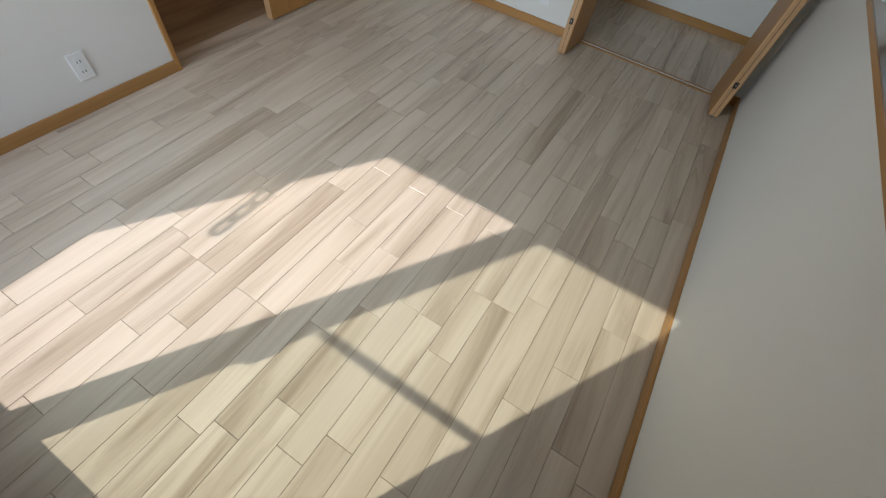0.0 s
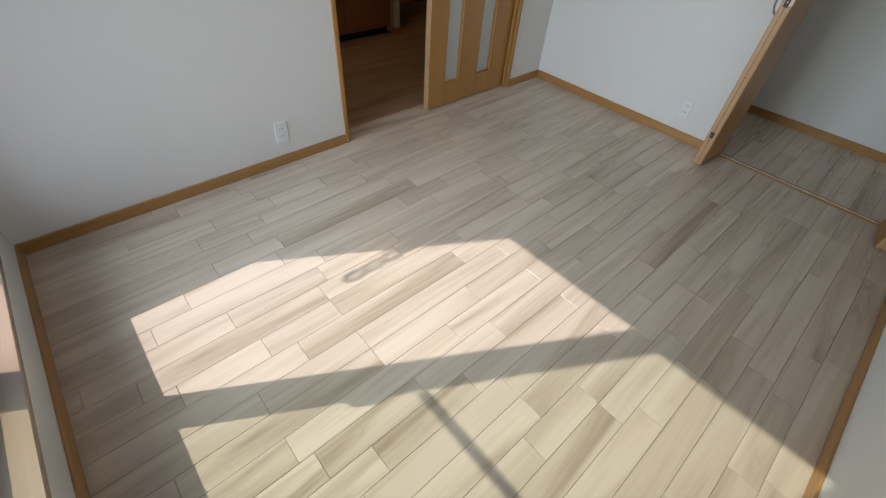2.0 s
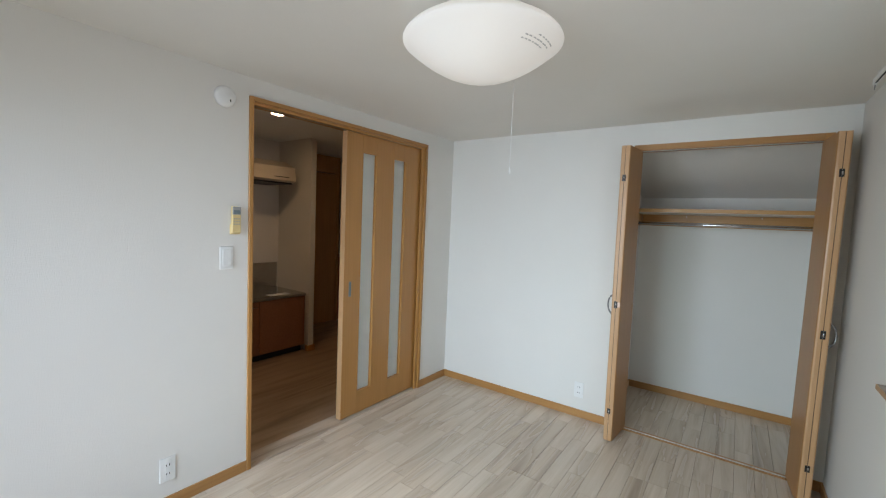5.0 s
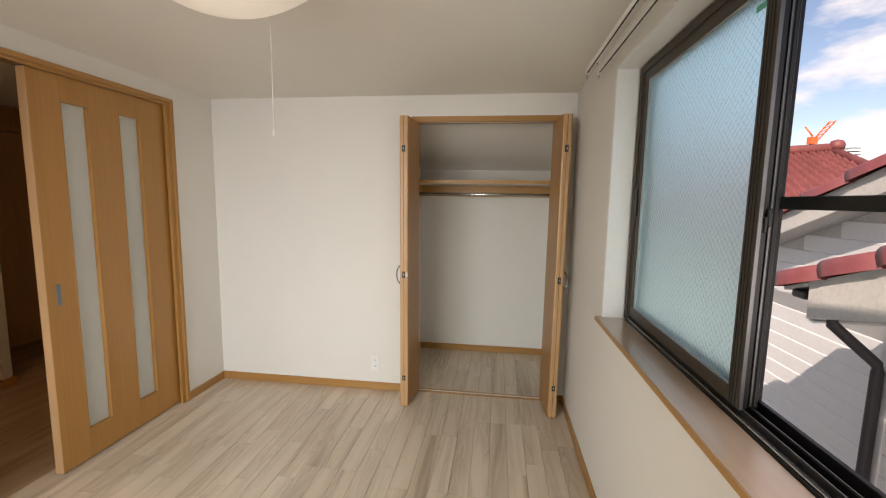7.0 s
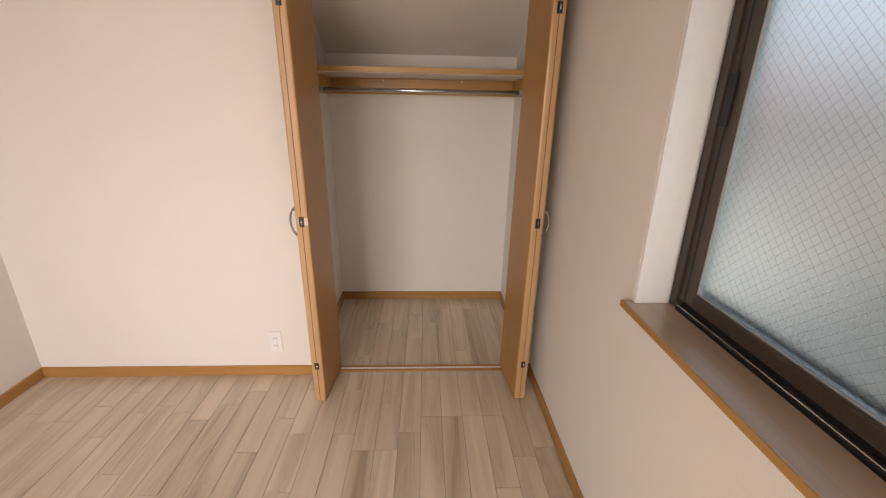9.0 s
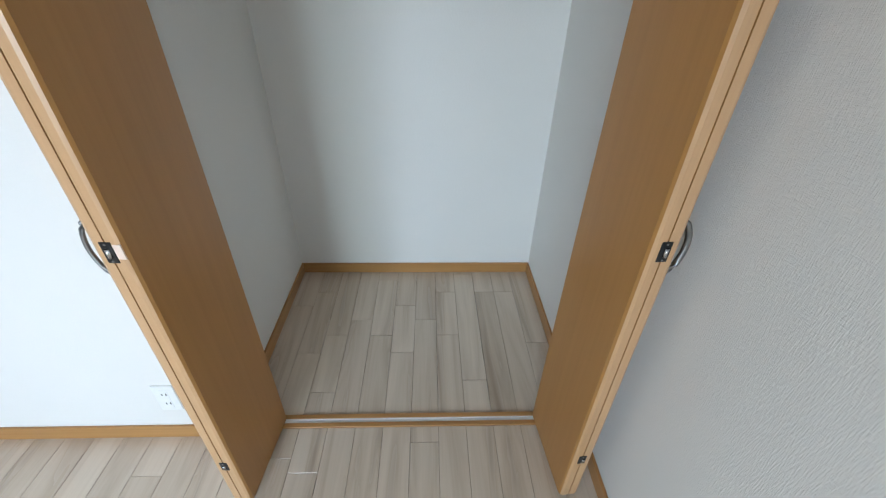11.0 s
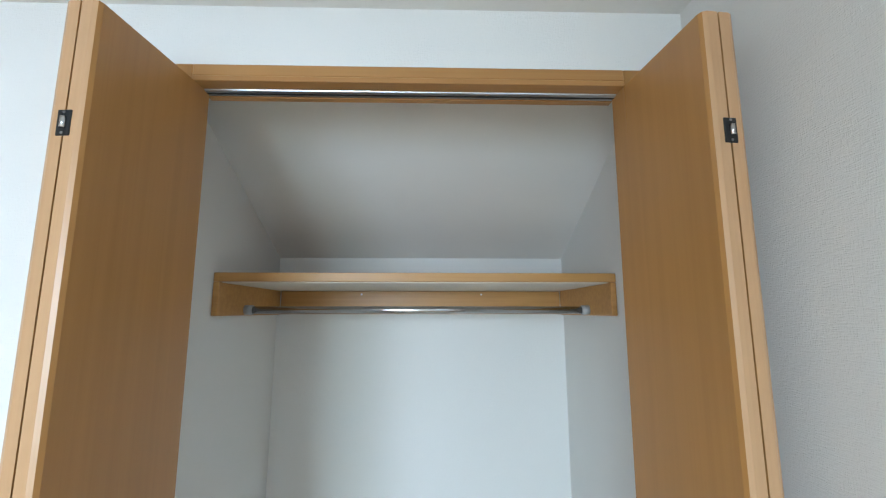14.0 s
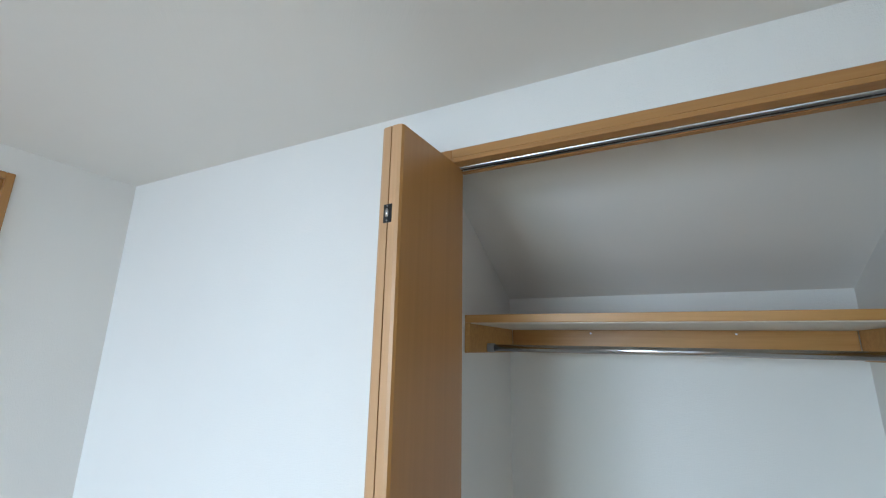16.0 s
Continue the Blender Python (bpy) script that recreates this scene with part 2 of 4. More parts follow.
HOOD = mat_speck("cream_enamel", (0.50, 0.42, 0.31), 0.35, 40, 0.05)
KITCHEN_PAPER = mat_paper("kitchen_wallpaper", (0.66, 0.61, 0.54))
SIDING = mat_speck("white_siding", (0.66, 0.66, 0.655), 0.6, 25, 0.06, 0.0, 0.15)
STUCCO = mat_speck("rough_stucco", (0.52, 0.51, 0.48), 0.85, 45, 0.14, 0.0, 0.6, 0.006)
TILE = mat_speck("red_glazed_tile", (0.22, 0.062, 0.066), 0.45, 12, 0.25, 0.0, 0.2, 0.003)
TILE_FAR = mat_speck("red_clay_tile", (0.21, 0.058, 0.052), 0.55, 3, 0.3)
PIPE = mat_speck("dark_brown_pipe", (0.035, 0.030, 0.032), 0.45, 30)
CONCRETE = mat_speck("grey_concrete", (0.30, 0.30, 0.29), 0.85, 2, 0.25)
ORANGE = mat_speck("crane_orange", (0.70, 0.13, 0.03), 0.5, 1)
CRANE_WHITE = mat_speck("crane_white", (0.75, 0.75, 0.75), 0.5, 1)
CRANE_RED = mat_speck("crane_red", (0.62, 0.12, 0.14), 0.5, 1)

# ---------------------------------------------------------------- mesh tools


def box(bm, x0, y0, z0, x1, y1, z1, bevel=0.0, seg=1):
    vs = [bm.verts.new((x, y, z)) for z in (z0, z1) for x, y in ((x0, y0), (x1, y0), (x1, y1), (x0, y1))]
    fs = [bm.faces.new([vs[i] for i in f]) for f in ((3, 2, 1, 0), (4, 5, 6, 7), (0, 1, 5, 4), (1, 2, 6, 5), (2, 3, 7, 6), (3, 0, 4, 7))]
    if bevel:
        es = list({e for f in fs for e in f.edges})
        bmesh.ops.bevel(bm, geom=es, offset=bevel, segments=seg, profile=0.5, affect="EDGES")
    return bm


def bx(x0, y0, z0, x1, y1, z1, bevel=0.0, seg=1):
    x0, x1, y0, y1, z0, z1 = min(x0, x1), max(x0, x1), min(y0, y1), max(y0, y1), min(z0, z1), max(z0, z1)
    return box(bmesh.new(), x0, y0, z0, x1, y1, z1, bevel, seg)


def prism(pts, axis, a, b):
    """A polygon in the two other axes, drawn out along axis from a to b."""
    bm = bmesh.new()

    def at(u, v, w):
        return {"x": (w, u, v), "y": (u, w, v), "z": (u, v, w)}[axis]

    lo, hi = [bm.verts.new(at(u, v, a)) for u, v in pts], [bm.verts.new(at(u, v, b)) for u, v in pts]
    bm.faces.new(lo), bm.faces.new(hi)
    for i in range(len(pts)):
        j = (i + 1) % len(pts)
        bm.faces.new((lo[i], lo[j], hi[j], hi[i]))
    bmesh.ops.recalc_face_normals(bm, faces=bm.faces)
    return bm


def tube(bm, path, radius, sides=10, flat=1.0):
    """A round bar along a list of points."""
    path = [Vector(p) for p in path]
    rings = []
    for i, p in enumerate(path):
        d = (path[min(i + 1, len(path) - 1)] - path[max(i - 1, 0)]).normalized()
        u = d.orthogonal().normalized() if abs(d.z) > 0.9 else d.cross(Vector((0, 0, 1))).normalized()
        v = d.cross(u)
        rings.append([bm.verts.new(p + radius * (math.cos(a) * u + flat * math.sin(a) * v)) for a in (2 * math.pi * k / sides for k in range(sides))])
    for r, s in zip(rings, rings[1:]):
        for k in range(sides):
            f = bm.faces.new((r[k], r[(k + 1) % sides], s[(k + 1) % sides], s[k]))
            f.smooth = True
    bm.faces.new(rings[0][::-1]), bm.faces.new(rings[-1])
    bmesh.ops.recalc_face_normals(bm, faces=bm.faces)
    return bm


def lathe(profile, sides=48):
    """A round body from (radius, height) pairs about z."""
    bm = bmesh.new()
    rings = []
    for r, z in profile:
        if r < 1e-6:
            rings.append([bm.verts.new((0, 0, z))])
        else:
            rings.append([bm.verts.new((r * math.cos(2 * math.pi * k / sides), r * math.sin(2 * math.pi * k / sides), z)) for k in range(sides)])
    for a, b in zip(rings, rings[1:]):
        for k in range(sides):
            j = (k + 1) % sides
            q = [a[0], b[k], b[j]] if len(a) == 1 else [a[k], b[0], a[j]] if len(b) == 1 else [a[k], b[k], b[j], a[j]]
            bm.faces.new(q).smooth = True
    bmesh.ops.recalc_face_normals(bm, faces=bm.faces)
    return bm


def moved(bm, m):
    bmesh.ops.transform(bm, matrix=m, verts=bm.verts)
    return bm


def base_of(ob):
    p = Vector((0, 0, 0))
    while ob:
        p += ob.location
        ob = ob.parent
    return p


def part(name, bm, material, parent=None, label=""):
    """Links a bmesh, given in world metres, as one mesh object under a thing or a part."""
    lo = Vector([min(v.co[i] for v in bm.verts) for i in range(3)])
    hi = Vector([max(v.co[i] for v in bm.verts) for i in range(3)])
    mid = (lo + hi) / 2
    bmesh.ops.translate(bm, verts=bm.verts, vec=-mid)
    me = bpy.data.meshes.new(name)
    bm.to_mesh(me)
    bm.free()
    me.materials.append(material)
    ob = new(name, me)
    if parent is not None:
        ob.parent = parent
        mid = mid - base_of(parent)
    ob.location = mid
    return tagged(ob, label)


def thing(name, at, label, category, group="", kind=""):
    ob = new(name)
    ob.location = at
    return tagged(ob, label, category, group, kind)


def setting(name, bm, material, label, category="structure", parent=None):
    return tagged(part(name, bm, material, parent, label), label, category, kind="structure")

# ---------------------------------------------------------------- plan
WX, SY, CZ = -2.67, -3.58, 2.185       # west wall, south wall, ceiling
DOOR_S, DOOR_N, DOOR_T = -1.911, -0.411, 2.062
CL, CR, CH = -1.094, -0.144, 2.0       # closet opening
CW, CB = -1.235, 0.955                 # closet west wall and back
EW_N, EW_S, EW_B, EW_T = -0.93, -2.75, 0.895, 2.062   # east window opening
SW_L, SW_R, SW_B, SW_T = -2.590, -0.965, 0.235, 2.125  # south window opening
OUT = 0.17                             # thickness of the outer walls

# ---------------------------------------------------------------- structure
bm = bx(WX - 0.14, SY - OUT, -0.02, WX, DOOR_S - 0.024, CZ)
box(bm, WX - 0.14, DOOR_N + 0.024, -0.02, WX, 1.1, CZ)
box(bm, WX - 0.14, DOOR_S - 0.024, DOOR_T + 0.024, WX, DOOR_N + 0.024, CZ)
setting("wall_west", bm, PAPER, "white woven-textured wallpaper wall round a sliding door", "wall")

bm = bx(WX, 0, -0.02, CL - 0.04, 0.1, CZ)
box(bm, CR + 0.04, 0, -0.02, 0, 0.1, CZ)
box(bm, CL - 0.04, 0, CH + 0.041, CR + 0.04, 0.1, CZ)
setting("wall_north", bm, PAPER, "white wallpaper wall round the open closet", "wall")

bm = bx(0, SY - OUT, -0.02, OUT, EW_S, CZ + 0.02)
box(bm, 0, EW_N, -0.02, OUT, CB + 0.1, CZ + 0.02)
box(bm, 0, EW_S, -0.02, OUT, EW_N, EW_B)
box(bm, 0, EW_S, EW_T, OUT, EW_N, CZ + 0.02)
setting("wall_east", bm, PAPER, "white woven-textured wallpaper wall below the side window", "wall")

bm = bx(WX, SY - OUT, -0.02, SW_L, SY, CZ)
box(bm, SW_R, SY - OUT, -0.02, 0, SY, CZ)
box(bm, SW_L, SY - OUT, -0.02, SW_R, SY, SW_B)
box(bm, SW_L, SY - OUT, SW_T, SW_R, SY, CZ)
setting("wall_south", bm, PAPER, "white wallpaper wall with a low-silled window", "wall")

setting("ceiling", bx(WX - 0.14, SY - OUT, CZ, OUT, 0.1, CZ + 0.05), CEIL, "plain white papered ceiling", "ceiling")
setting("closet_ceiling", prism([(0.1, 2.168), (CB + 0.002, 1.738), (CB + 0.002, 1.86), (0.1, 2.29)], "x", CW, 0), CEIL, "sloping white closet ceiling", "ceiling")
setting("closet_wall_west", bx(CW - 0.1, 0.1, -0.02, CW, CB, 2.2), PAPER, "white closet side wall", "wall")
setting("closet_wall_back", bx(CW - 0.1, CB, -0.02, 0, CB + 0.1, 2.2), PAPER, "white closet back wall", "wall")

# unseen roof, added; its height keeps sun off the neighbour's near wall
setting("roof", prism([(SY - OUT, CZ + 0.052), (0.1, CZ + 0.052), (0.1, 2.50), (SY - OUT, 3.15)], "x", WX - 0.14, OUT), CONCRETE, "unseen plain sloping roof over the room, added to shade the neighbour's near wall", "roof")

# skirting
BH, BT = 0.06, 0.010
for name, a in (
    ("baseboard_west_south", (WX, SY + BT, 0, WX + BT, DOOR_S - 0.026, BH)),
    ("baseboard_west_north", (WX, DOOR_N + 0.026, 0, WX + BT, -BT, BH)),
    ("baseboard_east", (-BT, SY + BT, 0, 0, -BT, BH)),
):
    setting(name, bx(*a, 0.0015), BEECH_Y, "beech-coloured wooden skirting board", "baseboard")
for name, a in (
    ("baseboard_north", (WX, -BT, 0, CL - 0.042, 0, BH)),
    ("baseboard_north_east", (CR + 0.042, -BT, 0, 0, 0, BH)),
    ("baseboard_south", (WX, SY, 0, 0, SY + BT, BH)),
    ("baseboard_closet_back", (CW, CB - BT, 0, 0, CB, BH)),
):
    setting(name, bx(*a, 0.0015), BEECH_X, "beech-coloured wooden skirting board", "baseboard")
for name, a in (("baseboard_closet_west", (CW, 0.1, 0, CW + BT, CB - BT, BH)), ("baseboard_closet_east", (-BT, 0.1, 0, 0, CB - BT, BH))):
    setting(name, bx(*a, 0.0015), BEECH_Y, "beech-coloured wooden skirting board", "baseboard")

# ---------------------------------------------------------------- sliding door in the west wall
df = thing("door_frame", (WX, -1.16, 0), "beech-coloured wooden frame of the sliding door", "door frame", kind="structure")
part("casing", bx(WX - 0.142, DOOR_S - 0.024, 0, WX + 0.012, DOOR_S, DOOR_T + 0.024, 0.002), BEECH_Z, df)
part("casing", bx(WX - 0.142, DOOR_N, 0, WX + 0.012, DOOR_N + 0.024, DOOR_T + 0.024, 0.002), BEECH_Z, df)
part("head", bx(WX - 0.142, DOOR_S, DOOR_T, WX + 0.012, DOOR_N, DOOR_T + 0.024, 0.002), BEECH_Y, df)
part("stop", bx(WX - 0.022, DOOR_N - 0.03, 0, WX - 0.002, DOOR_N, DOOR_T, 0.002), BEECH_Z, df)
part("head_rail", bx(WX - 0.024, DOOR_S, DOOR_T - 0.016, WX - 0.004, DOOR_N - 0.03, DOOR_T, 0.001), BEECH_Y, df)
part("track", bx(WX - 0.062, DOOR_S, DOOR_T - 0.012, WX - 0.030, DOOR_N, DOOR_T - 0.001), NICKEL, df, "dull metal hanging track")
part("threshold", bx(WX - 0.142, DOOR_S, -0.004, WX - 0.001, DOOR_N, 0.002, 0.001), PLANK, df, "flush pale threshold strip")

DX0, DX1 = WX - 0.078, WX - 0.030
DY0, DY1, DZ0, DZ1 = -1.226, -0.43, 0.012, 2.046
sd = thing("sliding_door", (DX0, (DY0 + DY1) / 2, 0), "half-open beech sliding door with two frosted glass strips", "door", kind="structure")
GL = ((-1.080, -0.938), (-0.757, -0.612))
GB, GT = 0.172, 1.920
for y0, y1 in ((DY0, GL[0][0]), (GL[0][1], GL[1][0]), (GL[1][1], DY1)):
    part("stile", bx(DX0, y0, DZ0, DX1, y1, DZ1, 0.0015), BEECH_Z, sd)
for y0, y1 in GL:
    part("rail", bx(DX0, y0, DZ0, DX1, y1, GB), BEECH_Z, sd)
    part("rail", bx(DX0, y0, GT, DX1, y1, DZ1), BEECH_Z, sd)
    part("glass_strip", bx(DX0 + 0.014, y0, GB, DX0 + 0.020, y1, GT), DOOR_FROST, sd, "frosted glass strip")
    fr = bx(DX1 - 0.014, y0 - 0.003, GB - 0.003, DX1 + 0.002, y0 + 0.003, GT + 0.003)
    box(fr, DX1 - 0.014, y1 - 0.003, GB - 0.003, DX1 + 0.002, y1 + 0.003, GT + 0.003)
    box(fr, DX1 - 0.014, y0 + 0.003, GB - 0.003, DX1 + 0.002, y1 - 0.003, GB + 0.003)
    box(fr, DX1 - 0.014, y0 + 0.003, GT - 0.003, DX1 + 0.002, y1 - 0.003, GT + 0.003)
    part("glazing_bead", fr, BEECH_Z, sd)
part("edge_band", bx(DX0 + 0.001, DY0 - 0.003, DZ0, DX1 - 0.001, DY0 - 0.0002, DZ1, 0.0008), BEECH_EDGE, sd, "paler beech edge band")
pull = part("recessed_pull", bx(DX1 - 0.004, -1.182, 0.895, DX1 + 0.0015, -1.158, 1.005, 0.001), NICKEL, sd, "brushed metal recessed finger pull")
part("cup", bx(DX1 + 0.0010, -1.177, 0.902, DX1 + 0.0022, -1.163, 0.998), LCD, pull)
part("guide_bracket", bx(DX0 + 0.004, DY0 - 0.002, DZ1, DX1 - 0.004, DY0 + 0.03, DZ1 + 0.012), BLACK_PL, sd)

# ---------------------------------------------------------------- closet
cf = thing("closet_frame", ((CL + CR) / 2, 0, 0), "beech-coloured wooden frame of the closet opening", "door frame", kind="structure")
part("jamb", bx(CL - 0.04, -0.004, 0, CL, 0.058, CH + 0.041, 0.002), BEECH_Z, cf)
part("jamb", bx(CR, -0.004, 0, CR + 0.04, 0.058, CH + 0.041, 0.002), BEECH_Z, cf)
part("head", bx(CL, -0.004, CH + 0.014, CR, 0.080, CH + 0.041, 0.002), BEECH_X, cf)
part("head_lip", bx(CL, 0.0615, CH - 0.001, CR, 0.080, CH + 0.014, 0.001), BEECH_X, cf)
part("head_lip", bx(CL, -0.004, CH + 0.002, CR, 0.0318, CH + 0.014, 0.001), BEECH_X, cf)
part("top_track", bx(CL, 0.032, CH - 0.001, CR, 0.060, CH + 0.0138, 0.004, 2), CHROME, cf, "brushed metal folding-door track")
part("track_slot", bx(CL, 0.043, CH - 0.0016, CR, 0.049, CH + 0.004), SLOT, cf)

ft = thing("floor_track", ((CL + CR) / 2, 0.042, 0), "metal folding-door track between wooden strips on the floor", "floor track", kind="structure")
part("strip", bx(CL, 0.016, -0.004, CR, 0.034, 0.006, 0.001), BEECH_X, ft)
part("strip", bx(CL, 0.050, -0.004, CR, 0.068, 0.006, 0.001), BEECH_X, ft)
ch = bx(CL, 0.034, -0.004, CR, 0.050, 0.001)
box(ch, CL, 0.034, 0.001, CR, 0.037, 0.005)
box(ch, CL, 0.047, 0.001, CR, 0.050, 0.005)
part("channel", ch, ALU, ft, "bright metal channel")


def handle_arc(bm, x, y, z, side, length=0.124, reach=0.027):
    pts = []
    for k in range(13):
        a = k / 12
        pts.append((x + side * reach * math.sin(math.pi * a) ** 0.55, y, z + length * (a - 0.5)))
    return tube(bm, pts, 0.0045, 8, 1.4)


def folding_leaf(pivot_x, side, splay, label, sticker):
    """Two folded panels that stand out into the room; side: -1 opens to the west, 1 to the east."""
    th, wide, z0, z1 = 0.028, 0.289, 0.008, 2.003
    y1 = 0.052
    root = thing("folding_door", (pivot_x, 0.05, 0), label, "folding door", "closet folding doors", "structure")
    lean = Matrix.Identity(4)
    lean[0][2], lean[0][3] = side * 0.006, -side * 0.006
    turn = lean @ Matrix.Translation((pivot_x, y1, 0)) @ Matrix.Rotation(splay, 4, "Z") @ Matrix.Translation((-pivot_x, -y1, 0))

    def shaped(x_in, x_out, y_back):
        lo, hi = min(x_in, x_out), max(x_in, x_out)
        c = 0.010
        yf = y1 - wide
        if side * (x_in - x_out) < 0 and x_in == pivot_x:      # rounded corner on the closet side
            pts = [(pivot_x, y_back), (pivot_x, yf + c), (pivot_x + side * 0.003, yf + 0.003), (pivot_x + side * c, yf), (x_out, yf), (x_out, y_back)]
        else:
            pts = [(x_in, y_back), (x_in, yf), (x_out - side * c, yf), (x_out - side * 0.003, yf + 0.003), (x_out, yf + c), (x_out, y_back)]
        b = prism(pts, "z", z0, z1)
        for f in b.faces:
            f.material_index = 1 if f.normal.y < -0.5 else 0
        return moved(b, turn)

    a0, a1 = pivot_x, pivot_x + side * th
    b0, b1 = a1 + side * 0.0030, a1 + side * (th + 0.0026)
    for pn in (shaped(a0, a1, y1), shaped(b0, b1, y1 - 0.045)):
        part("panel", pn, BEECH_Z, root).data.materials.append(BEECH_EDGE)
    part("seam", moved(bx(min(a1, b0), y1 - wide + 0.004, z0 + 0.002, max(a1, b0), y1 - 0.05, z1 - 0.002), turn), SLOT, root)
    seam_x, yf = (a1 + b0) / 2, y1 - wide
    for z, h in ((0.213, 0.036), (0.948, 0.046), (1.792, 0.042)):
        plate = part("catch", moved(bx(seam_x - 0.011, yf - 0.0022, z - h / 2, seam_x + 0.011, yf + 0.004, z + h / 2, 0.001), turn), BLACK_PL, root, "black catch plate with metal roller")
        part("roller", moved(tube(bmesh.new(), [(seam_x + 0.001, yf - 0.003, z - h * 0.22), (seam_x + 0.001, yf - 0.003, z + h * 0.22)], 0.0044, 8), turn), STEEL, plate)
        for s in (-1, 1):
            part("screw", moved(tube(bmesh.new(), [(seam_x, yf - 0.0032, z + s * h * 0.40), (seam_x, yf - 0.0015, z + s * h * 0.40)], 0.0022, 8), turn), NICKEL, plate)
    if sticker:
        part("label", moved(bx(seam_x + 0.0112, yf - 0.0006, 0.934, seam_x + 0.027, yf + 0.002, 0.966), turn), LABEL_PINK, root, "faded pink paper label")
    hy = yf + 0.017
    h = part("handle", moved(handle_arc(bmesh.new(), b1, hy, 0.945, side), turn), NICKEL, root, "curved satin metal pull handle")
    for s in (-1, 1):
        part("foot", moved(tube(bmesh.new(), [(b1 - side * 0.001, hy, 0.945 + s * 0.061), (b1 + side * 0.006, hy, 0.945 + s * 0.061)], 0.006, 10), turn), NICKEL, h)
    part("pivot_pin", tube(bmesh.new(), [(pivot_x + side * 0.014, 0.043, z1 - 0.002), (pivot_x + side * 0.014, 0.043, CH + 0.01)], 0.005, 10), BLACK_PL, root)
    part("pivot_foot", tube(bmesh.new(), [(pivot_x + side * 0.014, 0.043, 0.0005), (pivot_x + side * 0.014, 0.043, z0 + 0.002)], 0.006, 10), BLACK_PL, root)
    return root


folding_leaf(-1.079, -1, radians(-4.6), "beech folding closet door pair folded open against the wall", True)
folding_leaf(-0.154, 1, radians(5.2), "beech folding closet door pair folded open beside the outer wall", False)

sh = thing("closet_shelf", ((CW + 0) / 2, 0.69, 1.49), "pine hat shelf on wooden cleats inside the closet", "shelf")
part("board", bx(CW + 0.001, 0.42, 1.597, -0.001, CB - 0.001, 1.624, 0.0015), PINE_X, sh)
part("underside", bx(CW + 0.02, 0.436, 1.594, -0.02, CB - 0.02, 1.5972), SHELF_UNDER, sh, "pale unfinished underside")
for x0, x1 in ((CW + 0.001, CW + 0.019), (-0.019, -0.001)):
    c = part("side_cleat", bx(x0, 0.42, 1.493, x1, CB - 0.02, 1.5965, 0.002), PINE_X, sh)
part("back_cleat", bx(CW + 0.02, CB - 0.019, 1.496, -0.02, CB - 0.001, 1.5935, 0.002), PINE_X, sh)
for x in (-0.873, -0.36):
    part("screw_cap", tube(bmesh.new(), [(x, CB - 0.022, 1.58), (x, CB - 0.018, 1.58)], 0.004, 10), WHITE_PL, sh, "pale screw cap")
rod = thing("clothes_rod", ((CW + 0) / 2, 0.61, 1.512), "polished steel hanging rod under the closet shelf", "clothes rod")
part("bar", tube(bmesh.new(), [(CW + 0.03, 0.61, 1.512), (-0.03, 0.61, 1.512)], 0.0125, 20), STEEL, rod)
for x0, x1 in ((CW + 0.018, CW + 0.046), (-0.046, -0.018)):
    part("socket", tube(bmesh.new(), [(x0, 0.61, 1.512), (x1, 0.61, 1.512)], 0.0165, 20), GREY_PL, rod, "grey end socket")
part("screw_cover", tube(bmesh.new(), [(-0.022, 0.635, 1.512), (-0.017, 0.635, 1.512)], 0.006, 10), WHITE_PL, rod)

# ---------------------------------------------------------------- windows


def bars(x0, x1, plane, y0, y1, z0, z1, wid):
    """Four members of a frame in a wall plane: plane 'x' runs along y, plane 'y' runs along x. Yields name, mesh."""
    out = []
    for name, u0, u1, w0, w1 in (("side", y0, y0 + wid, z0, z1), ("side", y1 - wid, y1, z0, z1), ("bottom", y0 + wid, y1 - wid, z0, z0 + wid), ("top", y0 + wid, y1 - wid, z1 - wid, z1)):
        out.append((name, bx(x0, u0, w0, x1, u1, w1, 0.0015) if plane == "x" else bx(u0, x0, w0, u1, x1, w1, 0.0015)))
    return out


def wire_grid(plane, at, y0, y1, z0, z1, pitch=0.0172, r=0.00026):
    """Diagonal wires inside a pane."""
    bm = bmesh.new()
    w, h = y1 - y0, z1 - z0
    step = pitch * math.sqrt(2)
    for s in (1, -1):
        k = -h
        while k < w + h:
            a, b = (k, 0.0), (k + s * h, h)
            ts = []
            for t0, t1 in ((0.0, 1.0),):
                for edge in (0.0, w):
                    if abs(b[0] - a[0]) > 1e-9:
                        ts.append((edge - a[0]) / (b[0] - a[0]))
            lo, hi = max(0.0, min(ts)), min(1.0, max(ts))
            if hi - lo > 0.01:
                p = [(y0 + a[0] + (b[0] - a[0]) * t, z0 + h * t) for t in (lo, hi)]
                tube(bm, [(at, u, v) if plane == "x" else (u, at, v) for u, v in p], r, 4)
            k += step
    return bm


# east window: frosted wired sashes slid to the north, the south half open behind an insect-screen frame
FN, FS, FB, FT = EW_N - 0.012, EW_S + 0.012, EW_B + 0.022, EW_T - 0.014
w1 = thing("window_1", (0.13, (EW_N + EW_S) / 2, EW_B), "half-open bronze aluminium window with frosted wired glass", "window", kind="structure")
for name, b in bars(0.099, 0.178, "x", FS, FN, FB, FT, 0.030):
    if name == "bottom":
        b.free()
        continue
    part("frame_" + name, b, BRONZE, w1)
part("frame_bottom", bx(0.117, FS + 0.03, FB - 0.012, 0.178, FN - 0.03, FB + 0.004, 0.001), BLACK_ALU, w1)
